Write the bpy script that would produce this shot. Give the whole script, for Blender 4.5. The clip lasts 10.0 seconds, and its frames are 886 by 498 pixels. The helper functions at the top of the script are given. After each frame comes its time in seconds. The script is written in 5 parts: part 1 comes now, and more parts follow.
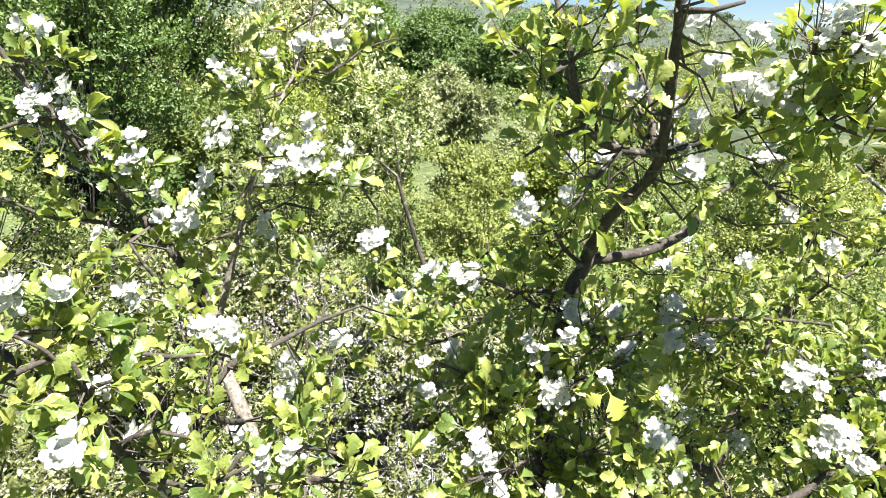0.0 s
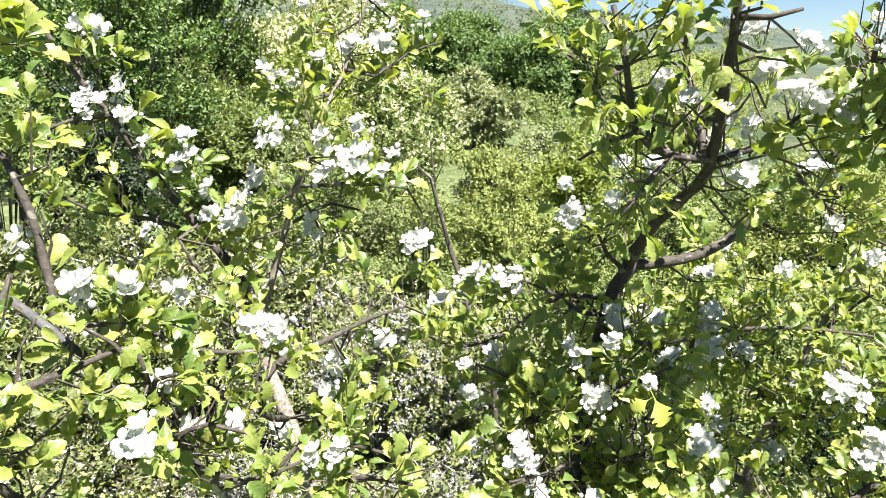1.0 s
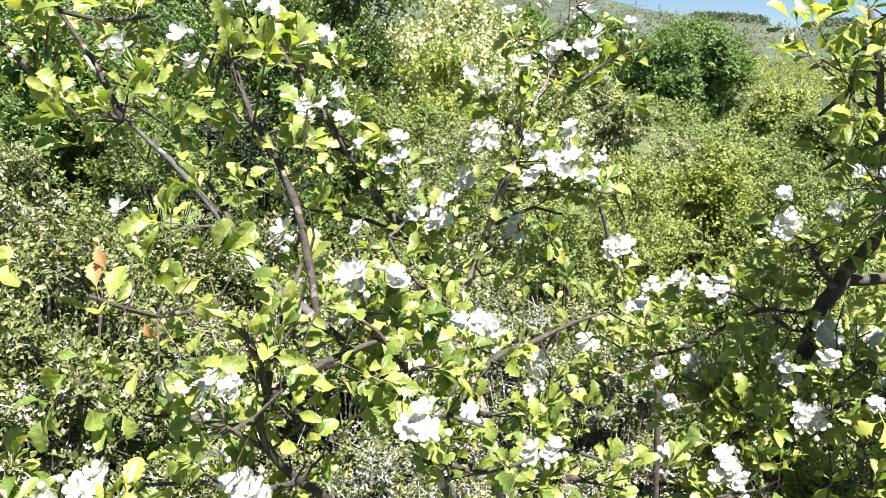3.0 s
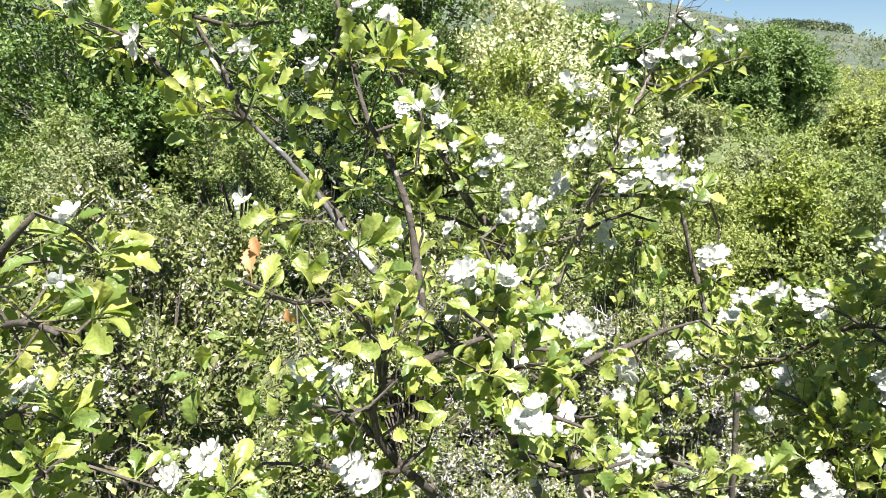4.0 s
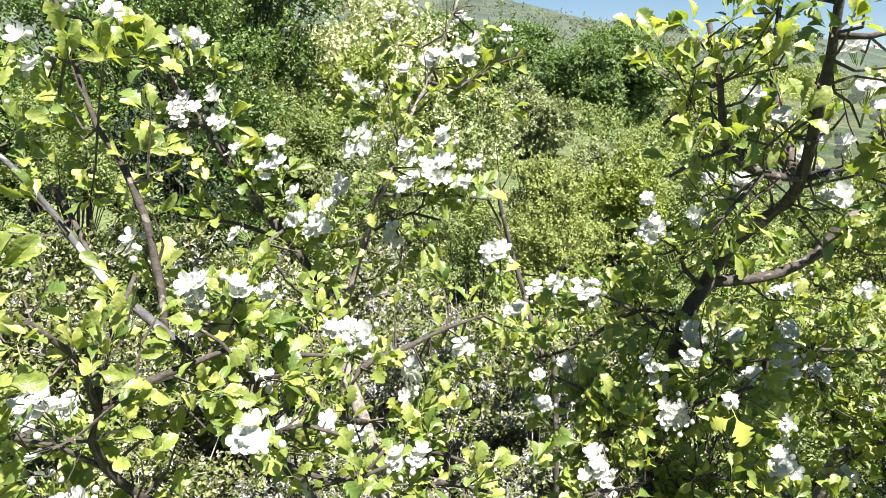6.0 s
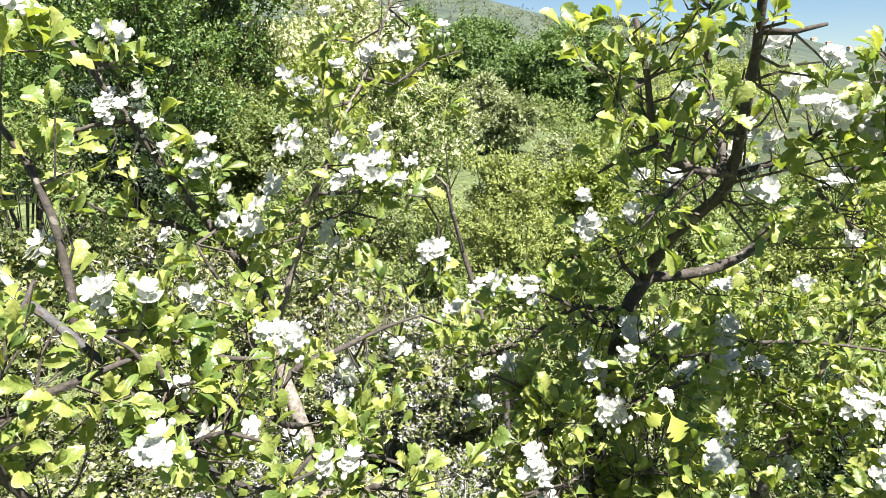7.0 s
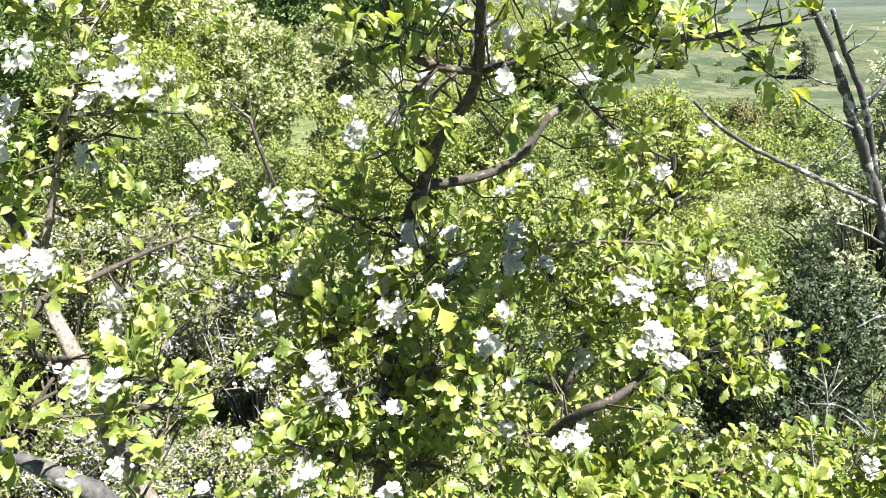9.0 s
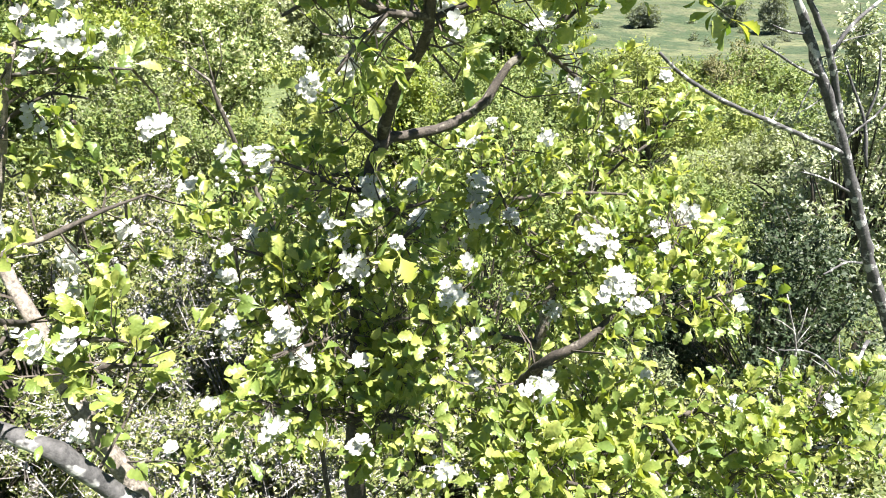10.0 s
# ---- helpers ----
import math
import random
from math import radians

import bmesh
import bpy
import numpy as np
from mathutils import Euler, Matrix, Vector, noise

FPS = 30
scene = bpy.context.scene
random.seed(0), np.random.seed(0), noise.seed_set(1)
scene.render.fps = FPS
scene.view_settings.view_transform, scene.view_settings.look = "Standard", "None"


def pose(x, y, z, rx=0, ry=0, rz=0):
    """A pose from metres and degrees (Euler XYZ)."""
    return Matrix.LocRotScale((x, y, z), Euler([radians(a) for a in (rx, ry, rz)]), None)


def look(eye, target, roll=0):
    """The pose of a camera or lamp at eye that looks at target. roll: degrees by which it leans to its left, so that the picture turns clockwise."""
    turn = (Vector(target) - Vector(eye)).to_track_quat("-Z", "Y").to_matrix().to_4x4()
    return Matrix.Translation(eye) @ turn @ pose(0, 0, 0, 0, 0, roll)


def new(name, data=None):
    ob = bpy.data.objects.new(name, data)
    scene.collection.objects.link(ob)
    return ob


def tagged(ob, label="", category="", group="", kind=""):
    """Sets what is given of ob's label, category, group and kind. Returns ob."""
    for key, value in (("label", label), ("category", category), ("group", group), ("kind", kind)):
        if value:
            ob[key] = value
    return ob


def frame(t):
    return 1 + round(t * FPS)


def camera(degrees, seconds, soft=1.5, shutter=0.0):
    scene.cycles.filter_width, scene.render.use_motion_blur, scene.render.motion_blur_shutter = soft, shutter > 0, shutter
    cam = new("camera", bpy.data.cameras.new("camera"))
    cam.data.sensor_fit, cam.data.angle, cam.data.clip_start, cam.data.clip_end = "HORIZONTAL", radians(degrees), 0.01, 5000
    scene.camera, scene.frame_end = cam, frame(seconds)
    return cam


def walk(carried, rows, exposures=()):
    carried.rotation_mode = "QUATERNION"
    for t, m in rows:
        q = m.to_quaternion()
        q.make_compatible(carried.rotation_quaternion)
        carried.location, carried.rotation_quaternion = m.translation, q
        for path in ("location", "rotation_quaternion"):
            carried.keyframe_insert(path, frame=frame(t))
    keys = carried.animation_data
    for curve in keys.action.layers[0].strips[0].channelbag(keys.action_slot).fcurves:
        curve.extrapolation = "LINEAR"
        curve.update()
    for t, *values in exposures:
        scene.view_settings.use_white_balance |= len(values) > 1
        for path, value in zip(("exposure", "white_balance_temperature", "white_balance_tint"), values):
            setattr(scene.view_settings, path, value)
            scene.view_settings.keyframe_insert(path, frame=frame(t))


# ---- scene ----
cam = camera(62.5, 10.0, soft=0.9)
PATH = [
    (0, (0.006, 0.016, 1.497), (-0.007, 1.959, 1.021), -1.2),
    (0.5, (0.001, 0.015, 1.498), (-0.027, 1.958, 1.024), -1.2),
    (1, (-0.01, 0.013, 1.497), (-0.078, 1.957, 1.031), -0.5),
    (1.5, (-0.024, 0.01, 1.497), (-0.158, 1.951, 1.033), -0.6),
    (2, (-0.037, 0.006, 1.496), (-0.242, 1.94, 1.032), -0.7),
    (2.5, (-0.049, 0.002, 1.497), (-0.338, 1.927, 1.038), -0.9),
    (3, (-0.067, -0.001, 1.498), (-0.45, 1.91, 1.048), -0.5),
    (3.2, (-0.074, -0.002, 1.497), (-0.496, 1.901, 1.049), -0.1),
    (4.3, (-0.086, -0.019, 1.5), (-0.645, 1.851, 1.064), 0.4),
    (4.5, (-0.084, -0.018, 1.501), (-0.627, 1.856, 1.065), 0.4),
    (5, (-0.069, -0.01, 1.501), (-0.525, 1.888, 1.067), 0.5),
    (5.5, (-0.046, -0.001, 1.501), (-0.358, 1.926, 1.066), 0.3),
    (6, (-0.031, 0.005, 1.5), (-0.228, 1.945, 1.057), 0.2),
    (6.2, (-0.026, 0.005, 1.501), (-0.187, 1.949, 1.058), 0.6),
    (7.3, (-0.008, 0.016, 1.499), (-0.072, 1.962, 1.042), 0.2),
    (7.5, (-0.003, 0.015, 1.498), (-0.024, 1.961, 1.038), 0.5),
    (8, (0.018, 0.01, 1.49), (0.151, 1.943, 0.995), 0.0),
    (8.2, (0.025, 0.007, 1.487), (0.218, 1.93, 0.971), -0.3),
    (8.5, (0.035, 0.005, 1.483), (0.272, 1.914, 0.939), -1.0),
    (9, (0.041, 0.001, 1.476), (0.324, 1.89, 0.884), -1.2),
    (9.5, (0.049, -0.004, 1.469), (0.361, 1.866, 0.83), -2.5),
    (10, (0.052, -0.003, 1.465), (0.384, 1.848, 0.786), -2.6),
]
walk(cam, [(t, look(eye, target, roll)) for t, eye, target, roll in PATH],
     exposures=[(0.0, 2.33), (1.0, 2.32), (2.5, 2.20), (6.0, 2.14), (7.5, 2.20), (9.0, 2.36), (10.0, 2.41)])

# ---- light ----
SUN_FROM = Vector((0.31, -0.35, 0.885)).normalized()
sun = new("sun", bpy.data.lights.new("sun", "SUN"))
sun.data.energy, sun.data.angle, sun.data.color = 5.0, radians(0.53), (1.0, 0.945, 0.885)
sun.matrix_world = look(SUN_FROM * 30, (0, 0, 0))
world = bpy.data.worlds.new("sky")
scene.world = world
world.use_nodes = True
_wn = world.node_tree.nodes
_sky = _wn.new("ShaderNodeTexSky")
_sky.sky_type, _sky.sun_disc = "NISHITA", False
_sky.altitude, _sky.air_density, _sky.dust_density, _sky.ozone_density = 900.0, 1.0, 0.0, 5.0
_sky.sun_elevation = math.asin(SUN_FROM.z)
_sky.sun_rotation = math.atan2(SUN_FROM.x, SUN_FROM.y)
_wn["Background"].inputs["Strength"].default_value = 0.028
world.node_tree.links.new(_sky.outputs[0], _wn["Background"].inputs["Color"])


# ---- materials ----
class Nodes:
    """A small writer of node materials."""

    def __init__(self, name):
        self.mat = bpy.data.materials.new(name)
        self.mat.use_nodes = True
        self.tree = self.mat.node_tree
        self.bsdf = self.tree.nodes["Principled BSDF"]
        self.out = self.tree.nodes["Material Output"]

    def node(self, kind, **inputs):
        n = self.tree.nodes.new(kind)
        for key, value in inputs.items():
            socket = n.inputs[int(key[1:])] if key[0] == "i" and key[1:].isdigit() else n.inputs[key]
            if isinstance(value, bpy.types.NodeSocket):
                self.tree.links.new(value, socket)
            else:
                socket.default_value = value
        return n

    def link(self, a, b):
        self.tree.links.new(a, b)

    def coords(self):
        return self.node("ShaderNodeNewGeometry").outputs["Position"]

    def noise(self, scale, detail=3.0, rough=0.55, vector=None):
        n = self.node("ShaderNodeTexNoise", Scale=scale, Detail=detail, Roughness=rough)
        self.link(vector if vector else self.coords(), n.inputs["Vector"])
        return n.outputs["Fac"]

    def ramp(self, fac, stops):
        n = self.node("ShaderNodeValToRGB")
        self.link(fac, n.inputs["Fac"])
        e = n.color_ramp.elements
        while len(e) < len(stops):
            e.new(0.5)
        for el, (at, col) in zip(e, stops):
            el.position, el.color = at, (*col, 1.0)
        return n.outputs["Color"]

    def mix(self, fac, a, b, blend="MIX"):
        n = self.tree.nodes.new("ShaderNodeMix")
        n.data_type, n.blend_type = "RGBA", blend
        for socket, value in ((n.inputs[0], fac), (n.inputs[6], a), (n.inputs[7], b)):
            if isinstance(value, bpy.types.NodeSocket):
                self.link(value, socket)
            elif isinstance(value, float):
                socket.default_value = value
            else:
                socket.default_value = (*value, 1.0)
        return n.outputs[2]

    def math(self, op, a, b=0.0):
        n = self.tree.nodes.new("ShaderNodeMath")
        n.operation = op
        for socket, value in zip(n.inputs, (a, b)):
            if isinstance(value, bpy.types.NodeSocket):
                self.link(value, socket)
            else:
                socket.default_value = value
        return n.outputs[0]

    def bump(self, height, strength, distance):
        n = self.node("ShaderNodeBump", Strength=strength, Distance=distance, Height=height)
        self.link(n.outputs[0], self.bsdf.inputs["Normal"])
        return n.outputs[0]

    def pick(self):
        """One random number for each leaf, whether it is an object or an island."""
        ob = self.node("ShaderNodeObjectInfo").outputs["Random"]
        isl = self.node("ShaderNodeNewGeometry").outputs["Random Per Island"]
        return self.math("FRACT", self.math("ADD", ob, isl))


def leaf_material(name, stops, through_light=0.35, rough=0.42, patch=6.0, gloss=0.4, calm=0.0, grain=0.0):
    """Foliage: a colour for each leaf, drifting over larger patches, with light shining through the blade."""
    m = Nodes(name)
    mean = stops[len(stops) // 2][1]
    stops = [(a, tuple((c[i] * (1 - calm) + mean[i] * calm) * (1.13, 1.0, 1.15)[i] for i in range(3))) for a, c in stops]
    col = m.ramp(m.pick(), stops)
    drift = m.noise(patch, 2.0)
    col = m.mix(m.math("MULTIPLY", drift, 0.55), col, stops[0][1])
    if grain:
        # mottling and puckers within one blade
        vein = m.noise(grain, 3.0, 0.6)
        col = m.mix(m.ramp(vein, [(0.35, (0.45, 0.45, 0.45)), (0.65, (0, 0, 0))]), col, stops[0][1])
        m.bump(vein, 0.5, 0.002)
    m.link(col, m.bsdf.inputs["Base Color"])
    m.bsdf.inputs["Roughness"].default_value = rough
    m.bsdf.inputs["Specular IOR Level"].default_value = gloss
    lit = m.mix(1.0, col, (1.22, 1.25, 0.5), "MULTIPLY")
    tr = m.node("ShaderNodeBsdfTranslucent", Color=lit)
    mix = m.node("ShaderNodeMixShader", Fac=through_light)
    m.link(m.bsdf.outputs[0], mix.inputs[1])
    m.link(tr.outputs[0], mix.inputs[2])
    m.link(mix.outputs[0], m.out.inputs["Surface"])
    return m.mat


def bark_material(name, dark, pale, lichen, cover, scale=1.0):
    m = Nodes(name)
    grain = m.noise(420.0 * scale, 4.0, 0.65)
    blotch = m.noise(90.0 * scale, 3.0)
    col = m.ramp(m.math("ADD", m.math("MULTIPLY", grain, 0.6), m.math("MULTIPLY", m.noise(140.0 * scale, 4.0, 0.7), 0.4)), [(0.36, dark), (0.66, pale)])
    spots = m.ramp(blotch, [(cover, (0, 0, 0)), (cover + 0.05, (1, 1, 1))])
    fine = m.noise(900.0 * scale, 2.0)
    col = m.mix(spots, col, m.mix(fine, lichen, pale))
    m.link(col, m.bsdf.inputs["Base Color"])
    m.bsdf.inputs["Roughness"].default_value = 0.85
    m.bump(m.math("ADD", grain, blotch), 0.7, 0.0012)
    return m.mat


LEAF = leaf_material("hawthorn_leaf", [(0.0, (0.088, 0.160, 0.033)), (0.45, (0.245, 0.318, 0.064)), (0.8, (0.345, 0.405, 0.094)), (1.0, (0.41, 0.45, 0.115))], 0.44, 0.40, 9.0, 0.65, grain=260.0)
LEAF_DARK = leaf_material("dark_leaf", [(0.0, (0.045, 0.095, 0.022)), (0.5, (0.08, 0.15, 0.034)), (1.0, (0.16, 0.235, 0.06))], 0.32, 0.45, 1.2, 0.3)
LEAF_MID = leaf_material("mid_leaf", [(0.0, (0.075, 0.125, 0.035)), (0.5, (0.14, 0.205, 0.06)), (1.0, (0.245, 0.295, 0.095))], 0.32, 0.55, 1.5, 0.2, 0.2)
LEAF_YELLOW = leaf_material("yellow_leaf", [(0.0, (0.12, 0.17, 0.045)), (0.5, (0.195, 0.26, 0.070)), (1.0, (0.29, 0.345, 0.10))], 0.34, 0.55, 1.8, 0.2, 0.2)
LEAF_FRESH = leaf_material("fresh_leaf", [(0.0, (0.12, 0.18, 0.038)), (0.5, (0.195, 0.27, 0.055)), (1.0, (0.29, 0.355, 0.08))], 0.42, 0.45, 1.5, 0.35, 0.1)
LEAF_SCRUB = leaf_material("scrub_leaf", [(0.0, (0.055, 0.085, 0.025)), (0.5, (0.125, 0.168, 0.046)), (0.85, (0.225, 0.265, 0.088)), (1.0, (0.41, 0.415, 0.27))], 0.28, 0.5, 3.0, 0.25)
LEAF_GREY = leaf_material("grey_leaf", [(0.0, (0.11, 0.155, 0.065)), (0.5, (0.18, 0.235, 0.10)), (1.0, (0.28, 0.33, 0.17))], 0.34, 0.5, 2.0, 0.3, 0.4)
# far foliage, greyed and lightened: distance haze is painted into the colour
LEAF_HAZED = leaf_material("hazed_leaf", [(0.0, (0.13, 0.17, 0.115)), (0.5, (0.148, 0.19, 0.13)), (1.0, (0.165, 0.21, 0.145))], 0.5, 0.6, 0.1, 0.15)
LEAF_FAR = leaf_material("far_leaf", [(0.0, (0.06, 0.12, 0.03)), (0.5, (0.105, 0.185, 0.05)), (1.0, (0.17, 0.26, 0.075))], 0.36, 0.55, 0.25)
# near-black: undergrowth shade put into the leaf colour; also the dark crest woods
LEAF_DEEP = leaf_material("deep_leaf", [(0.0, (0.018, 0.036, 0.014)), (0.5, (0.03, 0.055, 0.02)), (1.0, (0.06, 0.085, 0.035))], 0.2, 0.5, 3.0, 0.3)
BLOSSOM = leaf_material("cream_blossom", [(0.0, (0.32, 0.40, 0.18)), (0.6, (0.46, 0.52, 0.28)), (1.0, (0.60, 0.64, 0.42))], 0.2, 0.6, 1.0, 0.2)
GRASS = leaf_material("grass_blade", [(0.0, (0.12, 0.17, 0.03)), (0.6, (0.22, 0.27, 0.06)), (1.0, (0.36, 0.35, 0.16))], 0.3, 0.5, 3.0)
LEAF_BROWN = leaf_material("brown_leaf", [(0.0, (0.10, 0.12, 0.05)), (0.5, (0.16, 0.18, 0.075)), (1.0, (0.235, 0.24, 0.11))], 0.3, 0.6, 1.0, 0.2)
LEAF_SILVER = leaf_material("silver_leaf", [(0.0, (0.12, 0.17, 0.075)), (0.5, (0.22, 0.28, 0.14)), (1.0, (0.38, 0.44, 0.28))], 0.25, 0.4, 2.0, 0.5)
LEAF_LIME = leaf_material("lime_leaf", [(0.0, (0.30, 0.38, 0.07)), (1.0, (0.36, 0.42, 0.09))], 0.40, 0.4, 9.0, 0.5)
RUST = leaf_material("rust_leaf", [(0.0, (0.36, 0.20, 0.08)), (1.0, (0.42, 0.27, 0.11))], 0.4, 0.5, 9.0)
LITTER = leaf_material("dry_litter", [(0.0, (0.14, 0.155, 0.125)), (0.5, (0.27, 0.30, 0.25)), (1.0, (0.43, 0.48, 0.41))], 0.05, 0.7, 4.0, 0.3)
BARK = bark_material("hawthorn_bark", (0.016, 0.013, 0.010), (0.070, 0.058, 0.046), (0.20, 0.19, 0.16), 0.60)
BARK_PALE = bark_material("pale_bark", (0.05, 0.042, 0.036), (0.27, 0.235, 0.20), (0.42, 0.41, 0.37), 0.60)
TWIG = bark_material("twig_bark", (0.028, 0.023, 0.018), (0.10, 0.082, 0.065), (0.26, 0.24, 0.19), 0.66, 1.5)
DEADWOOD = bark_material("dead_wood", (0.02, 0.02, 0.021), (0.095, 0.092, 0.092), (0.52, 0.52, 0.50), 0.545, 0.6)
GREYTWIG = bark_material("grey_twig", (0.07, 0.065, 0.06), (0.26, 0.25, 0.24), (0.58, 0.57, 0.54), 0.54, 0.5)
DARKWOOD = bark_material("shrub_wood", (0.02, 0.018, 0.014), (0.08, 0.065, 0.05), (0.2, 0.19, 0.16), 0.62, 0.3)


def petal_material():
    m = Nodes("white_petal")
    col = m.ramp(m.pick(), [(0.0, (0.38, 0.39, 0.38)), (1.0, (0.50, 0.51, 0.50))])
    m.link(col, m.bsdf.inputs["Base Color"])
    m.bsdf.inputs["Roughness"].default_value = 0.6
    m.bsdf.inputs["Specular IOR Level"].default_value = 0.25
    tr = m.node("ShaderNodeBsdfTranslucent", Color=(0.72, 0.73, 0.66, 1))
    mix = m.node("ShaderNodeMixShader", Fac=0.36)
    m.link(m.bsdf.outputs[0], mix.inputs[1])
    m.link(tr.outputs[0], mix.inputs[2])
    m.link(mix.outputs[0], m.out.inputs["Surface"])
    return m.mat


def plain(name, colour, rough=0.6):
    m = Nodes(name)
    col = m.mix(m.noise(300.0, 2.0), colour, tuple(c * 0.75 for c in colour))
    m.link(col, m.bsdf.inputs["Base Color"])
    m.bsdf.inputs["Roughness"].default_value = rough
    return m.mat


PETAL = petal_material()
STAMEN = plain("stamen", (0.62, 0.55, 0.42))
HEART = plain("flower_heart", (0.42, 0.46, 0.14))
STALK = plain("green_stalk", (0.14, 0.20, 0.055))
BERRY = plain("old_berry", (0.03, 0.018, 0.012), 0.5)
ROOF = plain("clay_roof", (0.42, 0.16, 0.09), 0.8)
PLASTER = plain("pale_plaster", (0.72, 0.66, 0.56), 0.9)


def ground_material():
    m = Nodes("ground_cover")
    pos = m.coords()
    far = m.node("ShaderNodeVectorMath", i0=pos)
    far.operation = "LENGTH"
    d = far.outputs["Value"]
    lie = m.node("ShaderNodeVectorMath", i0=pos, i1=(1.0, 0.5, 0.6))
    lie.operation = "MULTIPLY"
    lie = lie.outputs["Vector"]
    near = m.ramp(m.noise(14.0, 5.0, 0.7), [(0.3, (0.045, 0.055, 0.026)), (0.5, (0.08, 0.105, 0.042)), (0.7, (0.15, 0.17, 0.08))])
    meadow = m.ramp(m.noise(0.06, 5.0, 0.62, vector=lie), [(0.36, (0.040, 0.050, 0.028)), (0.5, (0.070, 0.082, 0.043)), (0.62, (0.105, 0.113, 0.060))])
    meadow = m.mix(m.ramp(m.noise(0.35, 6.0, 0.75, vector=lie), [(0.45, (0, 0, 0)), (0.6, (0.7, 0.7, 0.7))]), meadow, (0.075, 0.08, 0.05))
    meadow = m.mix(m.ramp(m.noise(0.13, 6.0, 0.7, vector=lie), [(0.47, (0, 0, 0)), (0.56, (0.8, 0.8, 0.8))]), meadow, (0.03, 0.048, 0.026))
    meadow = m.mix(m.ramp(m.noise(0.9, 4.0, 0.8, vector=lie), [(0.5, (0, 0, 0)), (0.62, (0.6, 0.6, 0.6))]), meadow, (0.025, 0.045, 0.022))
    wood = m.ramp(m.noise(0.02, 6.0, 0.7, vector=lie), [(0.38, (0.036, 0.048, 0.038)), (0.52, (0.058, 0.074, 0.056)), (0.64, (0.086, 0.100, 0.070))])
    wood = m.mix(m.math("MULTIPLY", m.noise(0.12, 5.0, 0.8, vector=lie), 0.55), wood, (0.040, 0.055, 0.044))
    wood = m.mix(m.ramp(m.noise(0.0045, 3.0, 0.55, lie), [(0.54, (0, 0, 0)), (0.62, (0.8, 0.8, 0.8))]), wood, (0.070, 0.084, 0.066))
    col = m.mix(m.ramp(m.math("DIVIDE", d, 40.0), [(0.3, (0, 0, 0)), (0.8, (1, 1, 1))]), near, meadow)
    edge = m.math("ADD", m.math("DIVIDE", d, 900.0), m.math("MULTIPLY", m.noise(0.012, 4.0, vector=lie), 0.25))
    col = m.mix(m.ramp(edge, [(0.42, (0, 0, 0)), (0.56, (1, 1, 1))]), col, wood)
    m.link(col, m.bsdf.inputs["Base Color"])
    m.bsdf.inputs["Roughness"].default_value = 0.95
    m.bsdf.inputs["Specular IOR Level"].default_value = 0.1
    fine = m.bump(m.noise(2.5, 5.0, 0.75), 0.6, 0.15)
    canopy = m.node("ShaderNodeBump", Strength=0.4, Distance=14.0, Height=m.noise(0.035, 6.0, 0.72))
    m.link(fine, canopy.inputs["Normal"])
    m.link(canopy.outputs[0], m.bsdf.inputs["Normal"])
    return m.mat


GROUND = ground_material()


# ---- mesh helpers ----
def mesh_np(name, verts, faces, material, smooth=False, slots=None):
    """A mesh from arrays of corners and of faces that all have the same number of sides."""
    verts, faces = np.asarray(verts, np.float32), np.asarray(faces, np.int32)
    me = bpy.data.meshes.new(name)
    k = faces.shape[1]
    me.vertices.add(len(verts))
    me.vertices.foreach_set("co", verts.ravel())
    me.loops.add(faces.size)
    me.loops.foreach_set("vertex_index", faces.ravel())
    me.polygons.add(len(faces))
    me.polygons.foreach_set("loop_start", np.arange(0, faces.size, k, dtype=np.int32))
    me.polygons.foreach_set("use_smooth", np.full(len(faces), smooth))
    for mat in material if isinstance(material, (list, tuple)) else [material]:
        me.materials.append(mat)
    if slots is not None:
        me.polygons.foreach_set("material_index", np.asarray(slots, np.int32))
    me.update(calc_edges=True)
    return me


WORLD_AT = {}


def thing(name, at, label, category, group="", kind=""):
    """An Empty at the thing's base, which carries its parts."""
    ob = new(name)
    ob.empty_display_size = 0.05
    ob.matrix_basis = Matrix.Translation(at)
    WORLD_AT[ob.name] = Matrix.Translation(at)
    return tagged(ob, label, category, group, kind)


def part(name, me, parent, m=None, label="", kind=""):
    """A mesh object under a thing or a part. The mesh is in world metres, or m gives its pose in the world."""
    ob = new(name, me)
    ob.parent = parent
    m = m if m is not None else Matrix()
    ob.matrix_basis = WORLD_AT[parent.name].inverted() @ m
    WORLD_AT[ob.name] = m
    return tagged(ob, label, kind=kind)


def joined(pieces):
    """Several (verts, faces) in one."""
    vs, fs, n = [], [], 0
    for v, f in pieces:
        vs.append(v)
        fs.append(np.asarray(f) + n)
        n += len(v)
    return np.concatenate(vs), np.concatenate(fs)


def spline(points, step):
    """A smooth line through points (x, y, z, radius), with a corner about every step metres."""
    p = np.array(points, float)
    p = np.vstack([2 * p[0] - p[1], p, 2 * p[-1] - p[-2]])
    out = []
    for i in range(1, len(p) - 2):
        n = max(1, int(np.linalg.norm(p[i + 1, :3] - p[i, :3]) / step))
        for t in np.arange(n) / n:
            a, b, c, d = p[i - 1:i + 3]
            out.append(0.5 * (2 * b + (c - a) * t + (2 * a - 5 * b + 4 * c - d) * t * t + (3 * b - a - 3 * c + d) * t ** 3))
    out.append(p[-2])
    out = np.array(out)
    out[:, 3] = np.maximum(out[:, 3], 0.0004)
    return out


